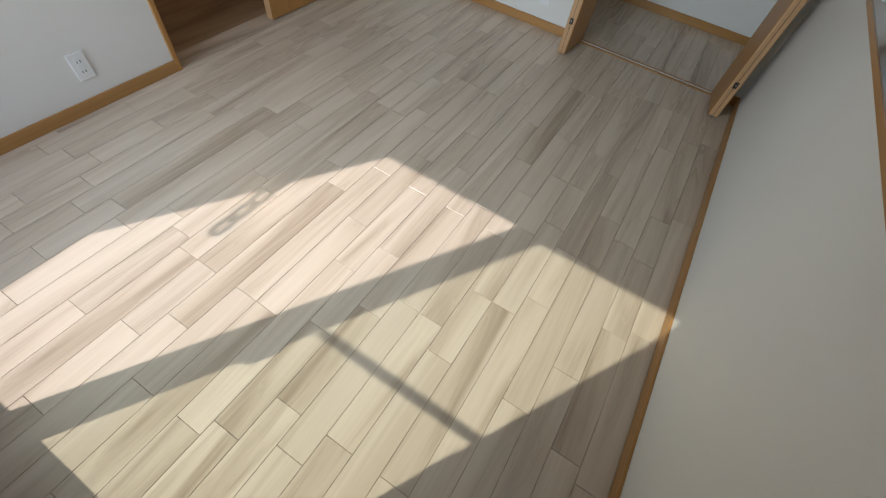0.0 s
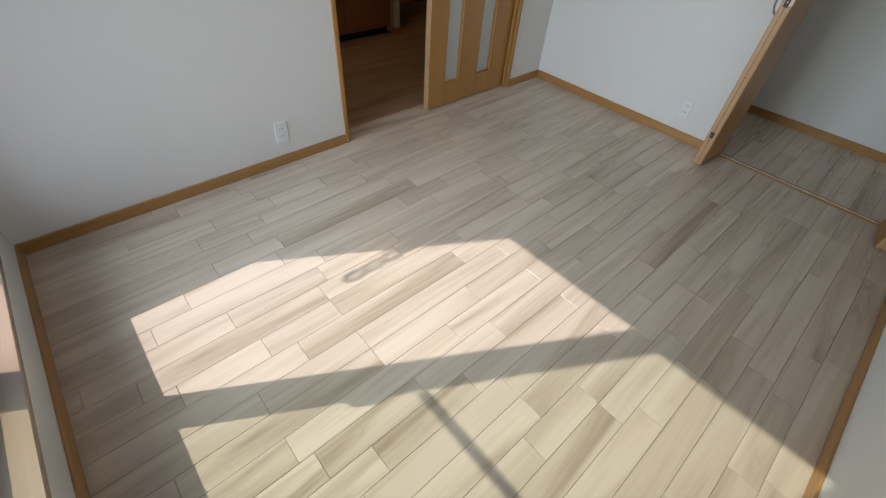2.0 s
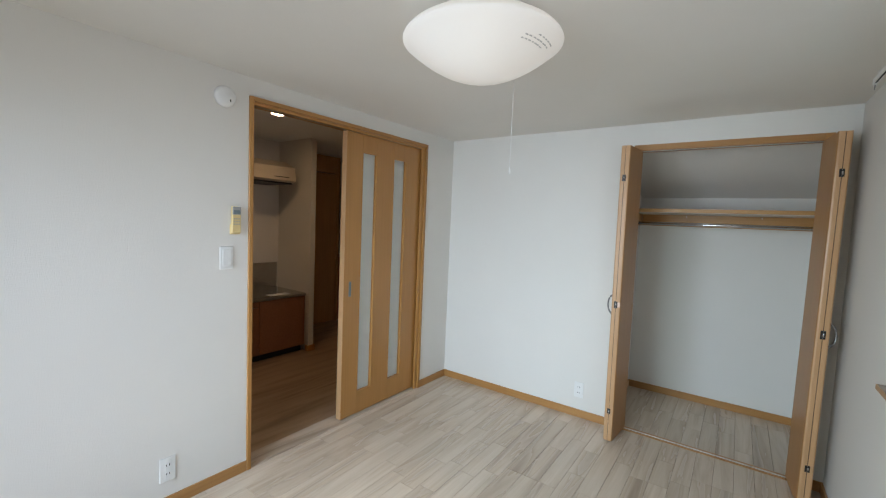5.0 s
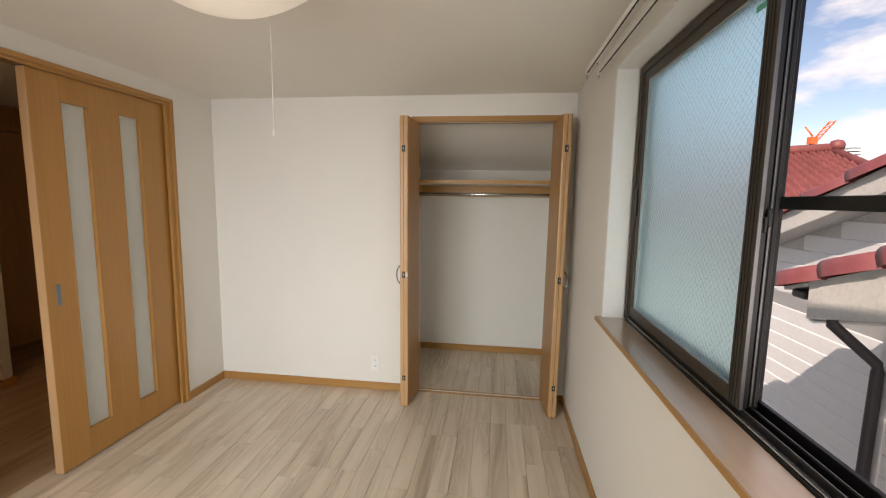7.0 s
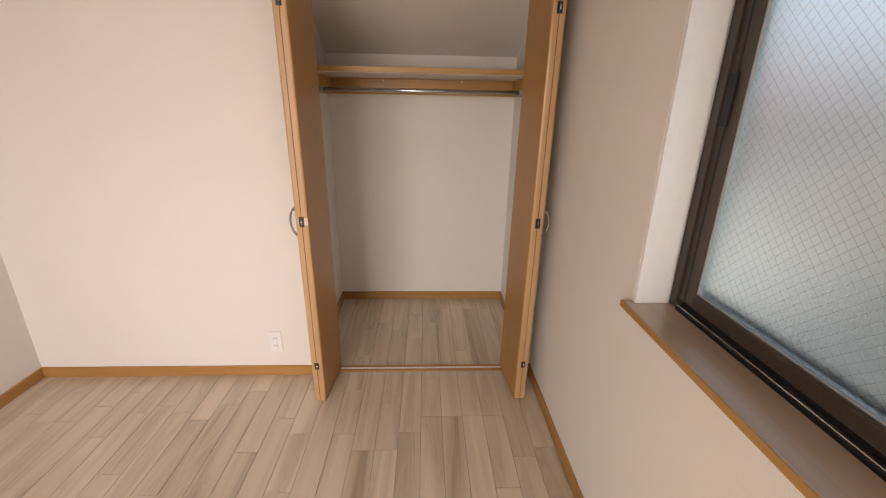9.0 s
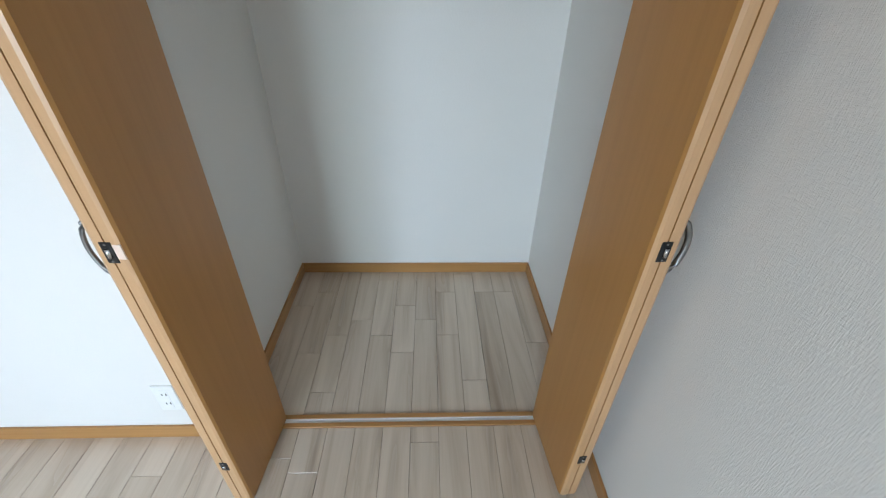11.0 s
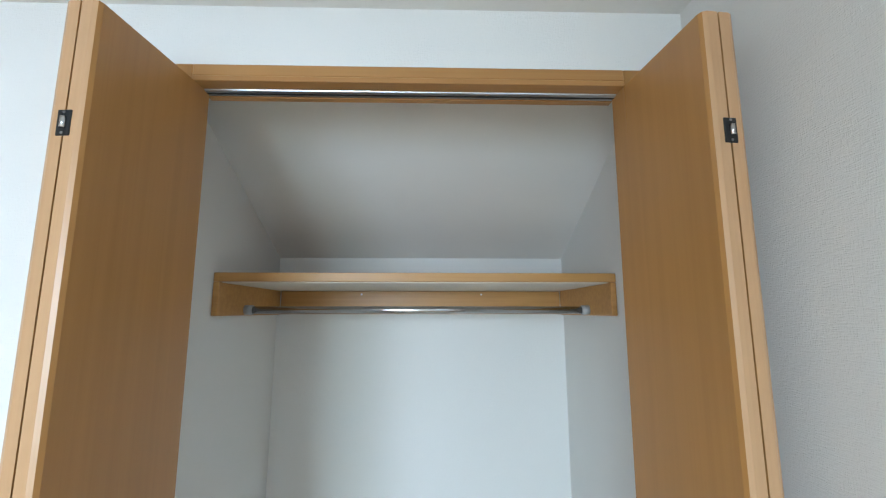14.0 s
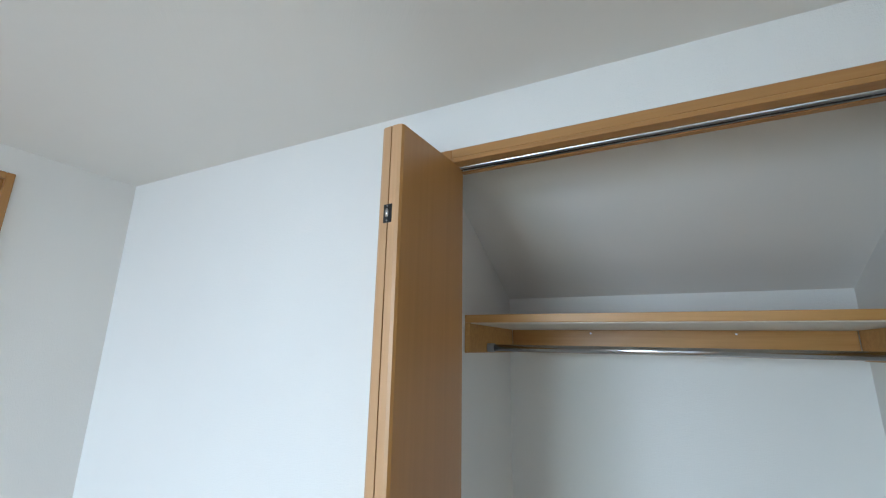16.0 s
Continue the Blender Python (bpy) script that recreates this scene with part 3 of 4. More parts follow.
part("frame_lip", bx(0.103, FS + 0.03, FB - 0.012, 0.1168, FN - 0.03, FB + 0.010, 0.002, 2), SILL_ALU, w1, "glossy bronze inner lip of the window frame")
part("frame_foot", bx(0.0992, FS + 0.03, FB - 0.012, 0.1028, FN - 0.03, FB + 0.005, 0.001), BLACK_ALU, w1)
for x, zz in ((0.1215, 0.022), (0.150, 0.022)):
    tr_ = part("sill_track", bx(x - 0.0035, FS + 0.03, FB + 0.004, x + 0.0035, FN - 0.03, FB + zz), BLACK_ALU, w1)
    part("track_rail", bx(x - 0.0012, FS + 0.032, FB + zz, x + 0.0012, FN - 0.032, FB + zz + 0.0035), EDGE_ALU, tr_, "bright running rail")


def sash(x0, x1, ys, yn, alu, group_label):
    """A sash with its frosted pane; the meeting stile is a thin bronze face over a dark core, its daylit side painted
    as a lighter strip.
    """
    zb, zt = FB + 0.026, FT - 0.024
    ns, ms, rl = 0.062, 0.052, 0.040
    root = part("sash", bx(x0, yn - ns, zb, x1, yn, zt, 0.002), alu, w1, group_label)
    part("stile", bx(x0, ys, zb, x0 + 0.011, ys + ms, zt, 0.002), alu, root)
    part("stile_core", bx(x0 + 0.0112, ys + 0.006, zb, x1, ys + ms, zt, 0.001), BLACK_ALU, root)
    part("stile_lit_side", bx(x0 + 0.0012, ys - 0.0022, zb, x0 + 0.0098, ys - 0.0002, zt), EDGE_ALU, root, "lighter strip standing for the daylit side of the stile")
    part("rail", bx(x0, ys + ms, zb, x1, yn - ns, zb + rl, 0.002), alu, root)
    part("rail", bx(x0, ys + ms, zt - 0.045, x1, yn - ns, zt, 0.002), alu, root)
    part("rail_bead", bx(x0 - 0.002, ys + ms, zb + rl - 0.006, x0 + 0.004, yn - ns, zb + rl + 0.002, 0.001), alu, root)
    for k in (0.013, 0.026, 0.038):
        part("groove", bx(x0 - 0.0012, ys + k, zb + 0.004, x0 + 0.0004, ys + k + 0.003, zt - 0.004), RUBBER, root)
    part("groove", bx(x0 - 0.0012, yn - 0.030, zb + 0.004, x0 + 0.0004, yn - 0.024, zt - 0.004), RUBBER, root)
    xm = (x0 + x1) / 2
    g0, g1, h0, h1 = ys + ms, yn - ns, zb + rl, zt - 0.045
    for n_, b in bars(xm - 0.010, xm + 0.010, "x", g0, g1, h0, h1, 0.005):
        part("seal", b, SEAL, root)
    pane = part("pane", bx(xm - 0.003, g0 + 0.004, h0 + 0.004, xm + 0.003, g1 - 0.004, h1 - 0.004), FROST, root, "frosted wired glass pane")
    pane.visible_shadow = False
    part("wire", wire_grid("x", xm - 0.0045, g0 + 0.004, g1 - 0.004, h0 + 0.004, h1 - 0.004), WIRE, root)
    return root


inner = sash(0.106, 0.132, -1.866, FN - 0.026, BRONZE, "bronze sash with frosted wired glass")
part("label", bx(0.1145, -1.800, 1.932, 0.1148, -1.760, 1.948), GREEN_LABEL, inner, "small green paper label")
part("sash_pull", bx(0.1000, FN - 0.062, 1.40, 0.1058, FN - 0.036, 1.52, 0.001), BLACK_ALU, inner)
outer_stile = part("outer_sash", bx(0.140, -1.850, FB + 0.026, 0.162, -1.800, FT - 0.024, 0.002), BLACK_ALU, w1, "black outer sash slid behind the inner one")
# daylight on this stile's south side, put in as a lighter strip
part("stile_lit_side", bx(0.1405, -1.8525, FB + 0.03, 0.1450, -1.8503, FT - 0.028), EDGE_ALU, outer_stile, "lighter strip standing for the daylit side of the stile")
part("outer_rail", bx(0.140, -1.800, FB + 0.026, 0.162, FN - 0.032, FB + 0.070, 0.002), BLACK_ALU, outer_stile)
part("outer_rail", bx(0.140, -1.800, FT - 0.064, 0.162, FN - 0.032, FT - 0.024, 0.002), BLACK_ALU, outer_stile)
part("weather_strip", bx(0.150, -1.8525, FB + 0.03, 0.156, -1.8502, FT - 0.03), RUBBER, outer_stile)
lock = part("lock", bx(0.126, -1.872, 1.405, 0.136, -1.8605, 1.450, 0.003), BLACK_PL, w1, "black crescent lock")
part("lever", bx(0.118, -1.874, 1.39, 0.1255, -1.8665, 1.43, 0.003, 2), BLACK_PL, lock)
scr = part("screen_frame", bx(0.181, -1.812, FB + 0.0, 0.194, -1.782, FT - 0.02, 0.0015), BLACK_ALU, w1, "black insect-screen frame")
# thin lit edge of the screen stile, painted lighter
part("stile_lip", bx(0.1795, -1.8125, FB + 0.004, 0.1808, -1.808, FT - 0.024), EDGE_ALU, scr)
part("stile", bx(0.181, FS + 0.005, FB + 0.02, 0.194, FS + 0.035, FT - 0.02, 0.0015), BLACK_ALU, scr)
part("rail", bx(0.181, FS + 0.035, FB - 0.01, 0.194, -1.812, FB + 0.030, 0.0015), BLACK_ALU, scr)
part("rail", bx(0.181, FS + 0.035, FT - 0.05, 0.194, -1.812, FT - 0.02, 0.0015), BLACK_ALU, scr)
part("mid_rail", bx(0.182, FS + 0.035, 1.448, 0.193, -1.812, 1.479, 0.0015), BLACK_ALU, scr)

setting("window_sill_1", bx(-0.027, EW_S - 0.02, EW_B, 0.0990, EW_N + 0.012, EW_B + 0.020, 0.003), SILL_WOOD, "brown wood-grain window sill board", "window sill")
setting("sill_nosing_1", bx(-0.0295, EW_S - 0.02, EW_B + 0.001, -0.0272, EW_N + 0.012, EW_B + 0.019), BEECH_Y, "beech edging of the window sill", "trim")
rv = bx(0.001, EW_N - 0.0115, EW_B + 0.020, 0.0945, EW_N - 0.001, EW_T - 0.001)
box(rv, 0.001, EW_S + 0.001, EW_B + 0.020, 0.0945, EW_S + 0.0115, EW_T - 0.001)
box(rv, 0.001, EW_S + 0.0115, EW_T - 0.0115, 0.0945, EW_N - 0.0115, EW_T - 0.001)
setting("window_reveal_1", rv, REVEAL, "white lining boards of the window opening", "window reveal")

# south window: low sill, west half open, east half glazed
GY = SY - 0.11
w2 = thing("window_2", (-1.77, GY, SW_B), "bronze aluminium window with wired glass, half open", "window", kind="structure")
for name, b in bars(GY - 0.045, GY + 0.035, "y", SW_L + 0.010, SW_R - 0.010, SW_B + 0.022, SW_T - 0.014, 0.030):
    part("frame_" + name, b, BRONZE, w2)
sb = part("sash", bx(-1.818, GY - 0.012, SW_B + 0.052, -1.745, GY + 0.012, 2.085, 0.002), BRONZE, w2, "bronze sash with clear wired glass")
part("stile", bx(-1.008, GY - 0.012, SW_B + 0.052, -0.998, GY + 0.012, 2.085, 0.002), BRONZE, sb)
part("rail", bx(-1.745, GY - 0.012, SW_B + 0.052, -1.008, GY + 0.012, 0.322, 0.002), BRONZE, sb)
part("rail", bx(-1.745, GY - 0.012, 2.015, -1.008, GY + 0.012, 2.085, 0.002), BRONZE, sb)
part("pane", bx(-1.745, GY - 0.003, 0.322, -1.008, GY + 0.003, 2.015), GLASS, sb, "clear greenish wired glass pane")
part("wire", wire_grid("y", GY, -1.745, -1.008, 0.322, 2.015, 0.04, 0.0004), WIRE, sb)
ob_ = part("outer_sash", bx(-1.752, GY - 0.040, SW_B + 0.052, -1.700, GY - 0.016, 2.085, 0.002), BLACK_ALU, w2)
lk = part("lock", bx(-1.775, GY + 0.012, 0.90, -1.71, GY + 0.03, 1.06, 0.003), BLACK_PL, w2, "black crescent lock")
part("lever", bx(-1.712, GY - 0.006, 0.885, -1.653, GY + 0.03, 0.985, 0.006, 2), BLACK_PL, lk)
part("keeper", bx(-1.712, GY - 0.006, 0.986, -1.677, GY + 0.026, 1.088, 0.004, 2), BLACK_PL, lk)
sp_ = part("sash_pull", bx(-1.033, GY - 0.010, 0.932, -1.0085, GY + 0.020, 1.043, 0.004), BLACK_ALU, w2)
part("latch", bx(-1.022, GY - 0.008, 1.0435, -1.0085, GY + 0.016, 1.098, 0.002), BLACK_ALU, sp_)
part("mid_rail", bx(-1.700, GY - 0.058, 1.160, -1.02, GY - 0.048, 1.195, 0.001), BLACK_ALU, w2)
setting("window_sill_2", bx(SW_L - 0.02, GY + 0.036, SW_B, SW_R + 0.02, SY + 0.022, SW_B + 0.020, 0.003), SILL_WOOD_X, "brown wood-grain sill board of the low window", "window sill")
rv = bx(SW_L + 0.001, GY + 0.035, SW_B + 0.020, SW_L + 0.009, SY - 0.001, SW_T - 0.001)
box(rv, SW_R - 0.009, GY + 0.035, SW_B + 0.020, SW_R - 0.001, SY - 0.001, SW_T - 0.001)
box(rv, SW_L + 0.009, GY + 0.035, SW_T - 0.0115, SW_R - 0.009, SY - 0.001, SW_T - 0.001)
setting("window_reveal_2", rv, REVEAL, "white lining boards of the low window", "window reveal")

# outside the south window: side panel of the balcony and a drying-pole bracket, known by their shadows
bp = thing("balcony_side_panel", (-2.68, -4.4, -2.8), "white stucco side panel of the balcony", "balcony panel", kind="structure")
part("panel", bx(-2.68, -5.2, -2.8, -2.60, SY - OUT, 1.05), STUCCO, bp)
pb = thing("drying_pole_bracket", (-2.6, SY - OUT, 1.7), "perforated metal drying-pole bracket on the outer wall", "pole bracket")
part("wall_plate", bx(-2.635, SY - OUT - 0.004, 1.60, -2.575, SY - OUT, 1.78, 0.001), NICKEL, pb)
for k in range(4):
    yy = SY - OUT - 0.055 - k * 0.10
    ring = [(-2.605 + 0.022 * math.cos(a), yy + 0.050 * math.sin(a), 1.69) for a in (2 * math.pi * i / 20 for i in range(21))]
    part("ring", tube(bmesh.new(), ring, 0.010, 8), NICKEL, pb)

# curtain rails above the east window
cr = thing("curtain_rail", (-0.06, -1.84, 2.1), "white double curtain rail above the side window", "curtain rail")
for x, z in ((-0.104, 2.085), (-0.048, 2.085)):
    r_ = part("rail", bx(x - 0.006, -2.95, z - 0.010, x + 0.006, -0.80, z + 0.010, 0.002), WHITE_PL, cr)
    part("slot", bx(x - 0.003, -2.95, z - 0.0112, x + 0.003, -0.80, z - 0.0098), SLOT, r_)
    for y in (-0.806, -2.944):
        c_ = part("end_stop", bx(x - 0.007, y - 0.008, z - 0.016, x + 0.007, y + 0.008, z + 0.011, 0.002), WHITE_PL, r_)
    tube_ring = [(x, -0.803 + 0.003 * math.cos(a), z - 0.024 + 0.010 * math.sin(a)) for a in (2 * math.pi * i / 12 for i in range(13))]
    part("runner", tube(bmesh.new(), tube_ring, 0.0018, 6), GREY_PL, r_)
for y in (-0.88, -1.50, -2.15, -2.85):
    b_ = part("bracket", bx(-0.112, y - 0.012, 2.095, 0.0, y + 0.012, 2.100, 0.001), WHITE_PL, cr)
    part("screw", tube(bmesh.new(), [(-0.076, y, 2.0925), (-0.076, y, 2.0955)], 0.004, 8), SLOT, b_)
    part("wall_plate", bx(-0.004, y - 0.012, 2.085, -0.0005, y + 0.012, 2.125, 0.001), WHITE_PL, b_)

# ---------------------------------------------------------------- ceiling lamp
LX, LY = -1.318, -1.792
cl = thing("ceiling_lamp", (LX, LY, CZ), "round white acrylic ceiling lamp with a pull cord, lit", "ceiling lamp")
part("base", moved(lathe([(0.0, 0.0), (0.215, 0.0), (0.222, -0.030), (0.0, -0.030)]), Matrix.Translation((LX, LY, CZ - 0.0005))), WHITE_PL, cl)
RIM, RIM_Z, DOME = 0.293, -0.066, 0.130
prof = [(0.224, -0.018), (0.250, -0.024), (0.275, -0.040), (0.289, -0.055), (RIM, RIM_Z + 0.003), (RIM - 0.001, RIM_Z - 0.002)]
prof += [(RIM * (1 - k / 14), RIM_Z - DOME * (1 - (1 - k / 14) ** 2)) for k in range(1, 15)]
shade = part("shade", moved(lathe(prof, 72), Matrix.Translation((LX, LY, CZ))), SHADE, cl, "frosted white dome shade glowing warm")
CX, CY = -1.334, -1.488
cord = part("pull_cord", tube(bmesh.new(), [(CX, CY, CZ - 0.02), (CX, CY, 1.70)], 0.0013, 6), WHITE_PL, cl)
part("cord_knob", moved(lathe([(0.0, 0.022), (0.003, 0.020), (0.0042, 0.004), (0.004, -0.004), (0.0, -0.005)], 12), Matrix.Translation((CX, CY, 1.685))), WHITE_PL, cord)
# unreadable printed words on the shade
rng_t = random.Random(3)
for rr_, a_lo, a_hi in ((0.228, -24, 4), (0.240, -22, 12), (0.252, -10, 14)):
    ang = a_lo
    while ang < a_hi:
        wid = rng_t.uniform(0.006, 0.016)
        a0 = radians(ang)
        zz = CZ + RIM_Z - DOME * (1 - (rr_ / RIM) ** 2) - 0.0008
        c0 = Vector((LX + rr_ * math.cos(a0), LY + rr_ * math.sin(a0), zz))
        tilt = -math.atan(2 * DOME * rr_ / RIM ** 2)
        part("printed_word", moved(bx(-0.0022, -wid / 2, -0.0004, 0.0022, wid / 2, 0.0004), Matrix.Translation(c0) @ Matrix.Rotation(a0, 4, "Z") @ Matrix.Rotation(tilt, 4, "Y")), PRINT, shade)
        ang += math.degrees((wid + rng_t.uniform(0.004, 0.010)) / rr_)

# ---------------------------------------------------------------- small wall fittings


def outlet(origin, u, label):
    """Double outlet plate. u: along the wall; the plate faces n."""
    n = Vector((0, 0, 1)).cross(Vector(u)) * 1.0
    m = Matrix(((u[0], n[0], 0, origin[0]), (u[1], n[1], 0, origin[1]), (0, 0, 1, origin[2]), (0, 0, 0, 1)))
    root = thing("wall_outlet", origin, label, "wall outlet", "wall outlets")
    part("plate", moved(bx(-0.035, 0, -0.06, 0.035, 0.007, 0.06, 0.003, 2), m), WHITE_PL, root)
    ins = part("insert", moved(bx(-0.0125, 0.007, -0.046, 0.0125, 0.0085, 0.046, 0.0006), m), WHITE_PL, root)
    for zc in (-0.022, 0.022):
        for dx, hh in ((-0.0065, 0.0055), (0.0065, 0.0045)):
            part("slot", moved(bx(dx - 0.0016, 0.0083, zc - hh, dx + 0.0016, 0.0090, zc + hh), m), SLOT, ins)
    return root


outlet((WX, -2.331, 0.20), (0, -1, 0), "white double wall outlet above the skirting board")
outlet((-1.404, 0, 0.212), (-1, 0, 0), "white double wall outlet beside the closet")

sw = thing("light_switch", (WX, -2.052, 1.221), "white wide-rocker light switch beside the door frame", "light switch")
part("plate", bx(WX, -2.087, 1.161, WX + 0.007, -2.017, 1.281, 0.003, 2), WHITE_PL, sw)
part("rocker", bx(WX + 0.007, -2.074, 1.178, WX + 0.0105, -2.030, 1.264, 0.0015), WHITE_PL, sw)

rc = thing("remote_control", (WX, -2.008, 1.42), "yellowed air-conditioner remote in a wall holder", "remote control")
part("holder", bx(WX, -2.036, 1.345, WX + 0.012, -1.982, 1.40, 0.003, 2), YELLOW_PL, rc)
body_ = part("body", bx(WX + 0.004, -2.032, 1.352, WX + 0.024, -1.986, 1.492, 0.004, 2), YELLOW_PL, rc)
part("head", bx(WX + 0.020, -2.0315, 1.448, WX + 0.0255, -1.9865, 1.4905, 0.002), GREY_PL, body_)
part("screen", bx(WX + 0.0245, -2.027, 1.452, WX + 0.0262, -1.991, 1.472, 0.0005), LCD, body_)
for r in range(3):
    for c in range(3):
        part("button", bx(WX + 0.0235, -2.026 + c * 0.0125, 1.396 + r * 0.014, WX + 0.0252, -2.018 + c * 0.0125, 1.402 + r * 0.014, 0.0005), GREY_PL, body_)

sm = thing("smoke_alarm", (WX, -2.064, 2.046), "round white smoke alarm high beside the door frame", "smoke alarm")
body_ = part("body", moved(lathe([(0, 0.030), (0.036, 0.029), (0.047, 0.022), (0.052, 0.008), (0.053, 0.0), (0, 0)], 36), Matrix.Translation((WX, -2.064, 2.046)) @ Matrix.Rotation(radians(90), 4, "Y")), WHITE_PL, sm)
part("indicator", bx(WX + 0.0255, -2.052, 2.018, WX + 0.0295, -2.044, 2.034, 0.001), SLOT, body_)

# ---------------------------------------------------------------- kitchen and hall beyond the sliding door
KX, KB = WX - 0.14, -4.75
setting("kitchen_ceiling", bx(-6.4, -2.7, 2.26, KX, 1.1, 2.36), CEIL, "white kitchen ceiling", "ceiling")
setting("kitchen_wall_east", bx(KX - 0.004, -2.6, 2.19, KX, 1.0, 2.26), KITCHEN_PAPER, "wall strip above the door on the kitchen side", "wall")
setting("kitchen_wall_back", bx(KB - 0.1, -2.6, -0.02, KB, -0.43, 2.26), KITCHEN_PAPER, "off-white wall behind the kitchenette", "wall")
setting("kitchen_wall_south", bx(-6.4, -2.7, -0.02, KX, -2.6, 2.26), KITCHEN_PAPER, "off-white kitchen end wall", "wall")
setting("kitchen_wall_side", bx(KB - 0.1, -0.43, -0.02, -4.19, -0.37, 2.26), KITCHEN_PAPER, "short off-white wall beside the kitchenette", "wall")
setting("hall_wall_north", bx(-6.4, 1.0, -0.02, KX, 1.1, 2.26), KITCHEN_PAPER, "off-white hall end wall", "wall")
setting("hall_wall_west", bx(-6.4, -2.6, -0.02, -6.3, 1.0, 2.26), KITCHEN_PAPER, "off-white hall far wall", "wall")
fr_ = thing("hall_door_frame", (-4.17, -0.40, 0), "pale papered end of the short kitchen wall", "door frame", kind="structure")
part("casing", bx(-4.19, -0.432, 0, -4.165, -0.368, 2.24, 0.002), KITCHEN_PAPER, fr_)
part("foot_block", bx(-4.20, -0.445, 0, -4.150, -0.355, 0.06, 0.002), BEECH_Z, fr_)
hd = thing("hall_door", (-5.0, 0.12, 0), "brown wood-grain door in the hall past the kitchenette", "door", kind="structure")
part("leaf", bx(-5.04, -0.33, 0.01, -5.0, 0.60, 2.02, 0.003), WALNUT, hd)
part("transom", bx(-5.04, -0.33, 2.03, -5.002, 0.60, 2.25, 0.003), WALNUT, hd)
part("casing", bx(-5.05, 0.60, 0, -4.985, 0.64, 2.25, 0.002), WALNUT, hd)
part("casing", bx(-5.05, -0.37, 0, -4.985, -0.33, 2.25, 0.002), WALNUT, hd)
sc_ = thing("shoe_cabinet", (-5.2, 0.82, 0), "low reddish-brown shoe cabinet in the hall", "cabinet")
part("body", bx(-5.50, 0.66, 0.0, -5.03, 0.98, 0.865, 0.003), RED_WOOD, sc_)
part("top", bx(-5.515, 0.645, 0.865, -5.02, 0.985, 0.885, 0.003), RED_WOOD, sc_)

KF = -4.20
kc = thing("kitchen_cabinet", (-4.47, -1.2, 0), "low mahogany kitchenette base cabinet with a bar handle", "kitchen cabinet")
part("body", bx(KB + 0.002, -2.00, 0.07, KF - 0.018, -0.455, 0.604), MAHOGANY, kc)
for y0, y1 in ((-1.995, -1.485), (-1.48, -0.97 - 0.0), (-0.965, -0.458)):
    d_ = part("door", bx(KF - 0.017, y0, 0.075, KF, y1, 0.60, 0.002), MAHOGANY, kc)
    hn = tube(bmesh.new(), [(KF + 0.022, y0 + 0.28, 0.555), (KF + 0.022, y0 + 0.48, 0.555)], 0.005, 8)
    part("bar_handle", hn, STEEL, d_, "slim steel bar handle") if y1 < -0.9 else bmesh.ops.delete(hn, geom=hn.verts)
part("toe_kick", bx(KB + 0.05, -2.0, 0, KF - 0.06, -0.46, 0.07), BLACK_PL, kc, "black toe kick")
wt = thing("worktop", (-4.47, -1.2, 0.604), "stainless steel kitchenette worktop", "worktop")
part("slab", bx(KB + 0.002, -2.01, 0.604, KF + 0.012, -0.45, 0.632, 0.003), STEEL, wt)
part("upstand", bx(KB + 0.002, -2.01, 0.632, KB + 0.010, -0.45, 0.912, 0.001), STEEL, wt, "steel splashback sheet")
part("paper", bx(-4.34, -0.82, 0.632, -4.25, -0.60, 0.634), WHITE_PL, wt, "white sheet lying on the worktop")
rh = thing("range_hood", (-4.5, -1.2, 1.75), "slim cream range hood above the kitchenette", "range hood")
part("body", prism([(KB + 0.001, 1.78), (-4.27, 1.78), (-4.24, 1.80), (-4.26, 1.93), (-4.42, 2.0), (KB + 0.001, 2.0)], "y", -1.9, -0.56), HOOD, rh)
part("underside", bx(KB + 0.02, -1.88, 1.765, -4.28, -0.58, 1.781), BLACK_PL, rh, "dark filter underside")
part("vent_slot", bx(-4.2445, -0.80, 1.825, -4.2415, -0.64, 1.833), SLOT, rh)
dl = thing("downlight", (-3.563, -1.197, 2.26), "small round recessed downlight, lit warm", "downlight")
part("ring", moved(lathe([(0.052, 0.0), (0.070, 0.0), (0.070, -0.006), (0.052, -0.004)], 28), Matrix.Translation((-3.563, -1.197, 2.26))), WHITE_PL, dl)
part("lens", moved(lathe([(0.0, -0.002), (0.052, -0.002), (0.052, -0.001), (0.0, -0.001)], 28), Matrix.Translation((-3.563, -1.197, 2.26))), DOWN, dl)
bm = bmesh.new()
rng = random.Random(5)
x = -6.3
while x < KX - 0.01:
    y = -2.6 - rng.random() * 0.5
    while y < 1.0:
        ln = rng.choice((0.404, 0.505, 0.606, 0.808))
        y0, y1 = max(y, -2.6), min(y + ln, 1.0)
        if y1 - y0 > 0.02:
            box(bm, x + 0.0004, y0 + 0.0004, -0.008, min(x + 0.1004, KX), y1 - 0.0004, 0.0)
        y += ln
    x += 0.1008
# brown tone here stands in for the kitchen's low lamp light
tagged(part("kitchen_planks", bm, DIM_PLANK, None, "ash floor planks of the kitchen, coloured darker and browner for its dim warm light"), category="flooring", kind="stuff")
setting("kitchen_floor", bx(-6.4, -2.7, -0.12, KX, 1.1, -0.008), SEAM, "floor under the kitchen planks", "floor")

# ---------------------------------------------------------------- outside: neighbour houses, ground, distance
setting("ground", bx(-400, -400, -3.3, 400, 600, -2.8), CONCRETE, "grey paved ground far below the window", "ground")

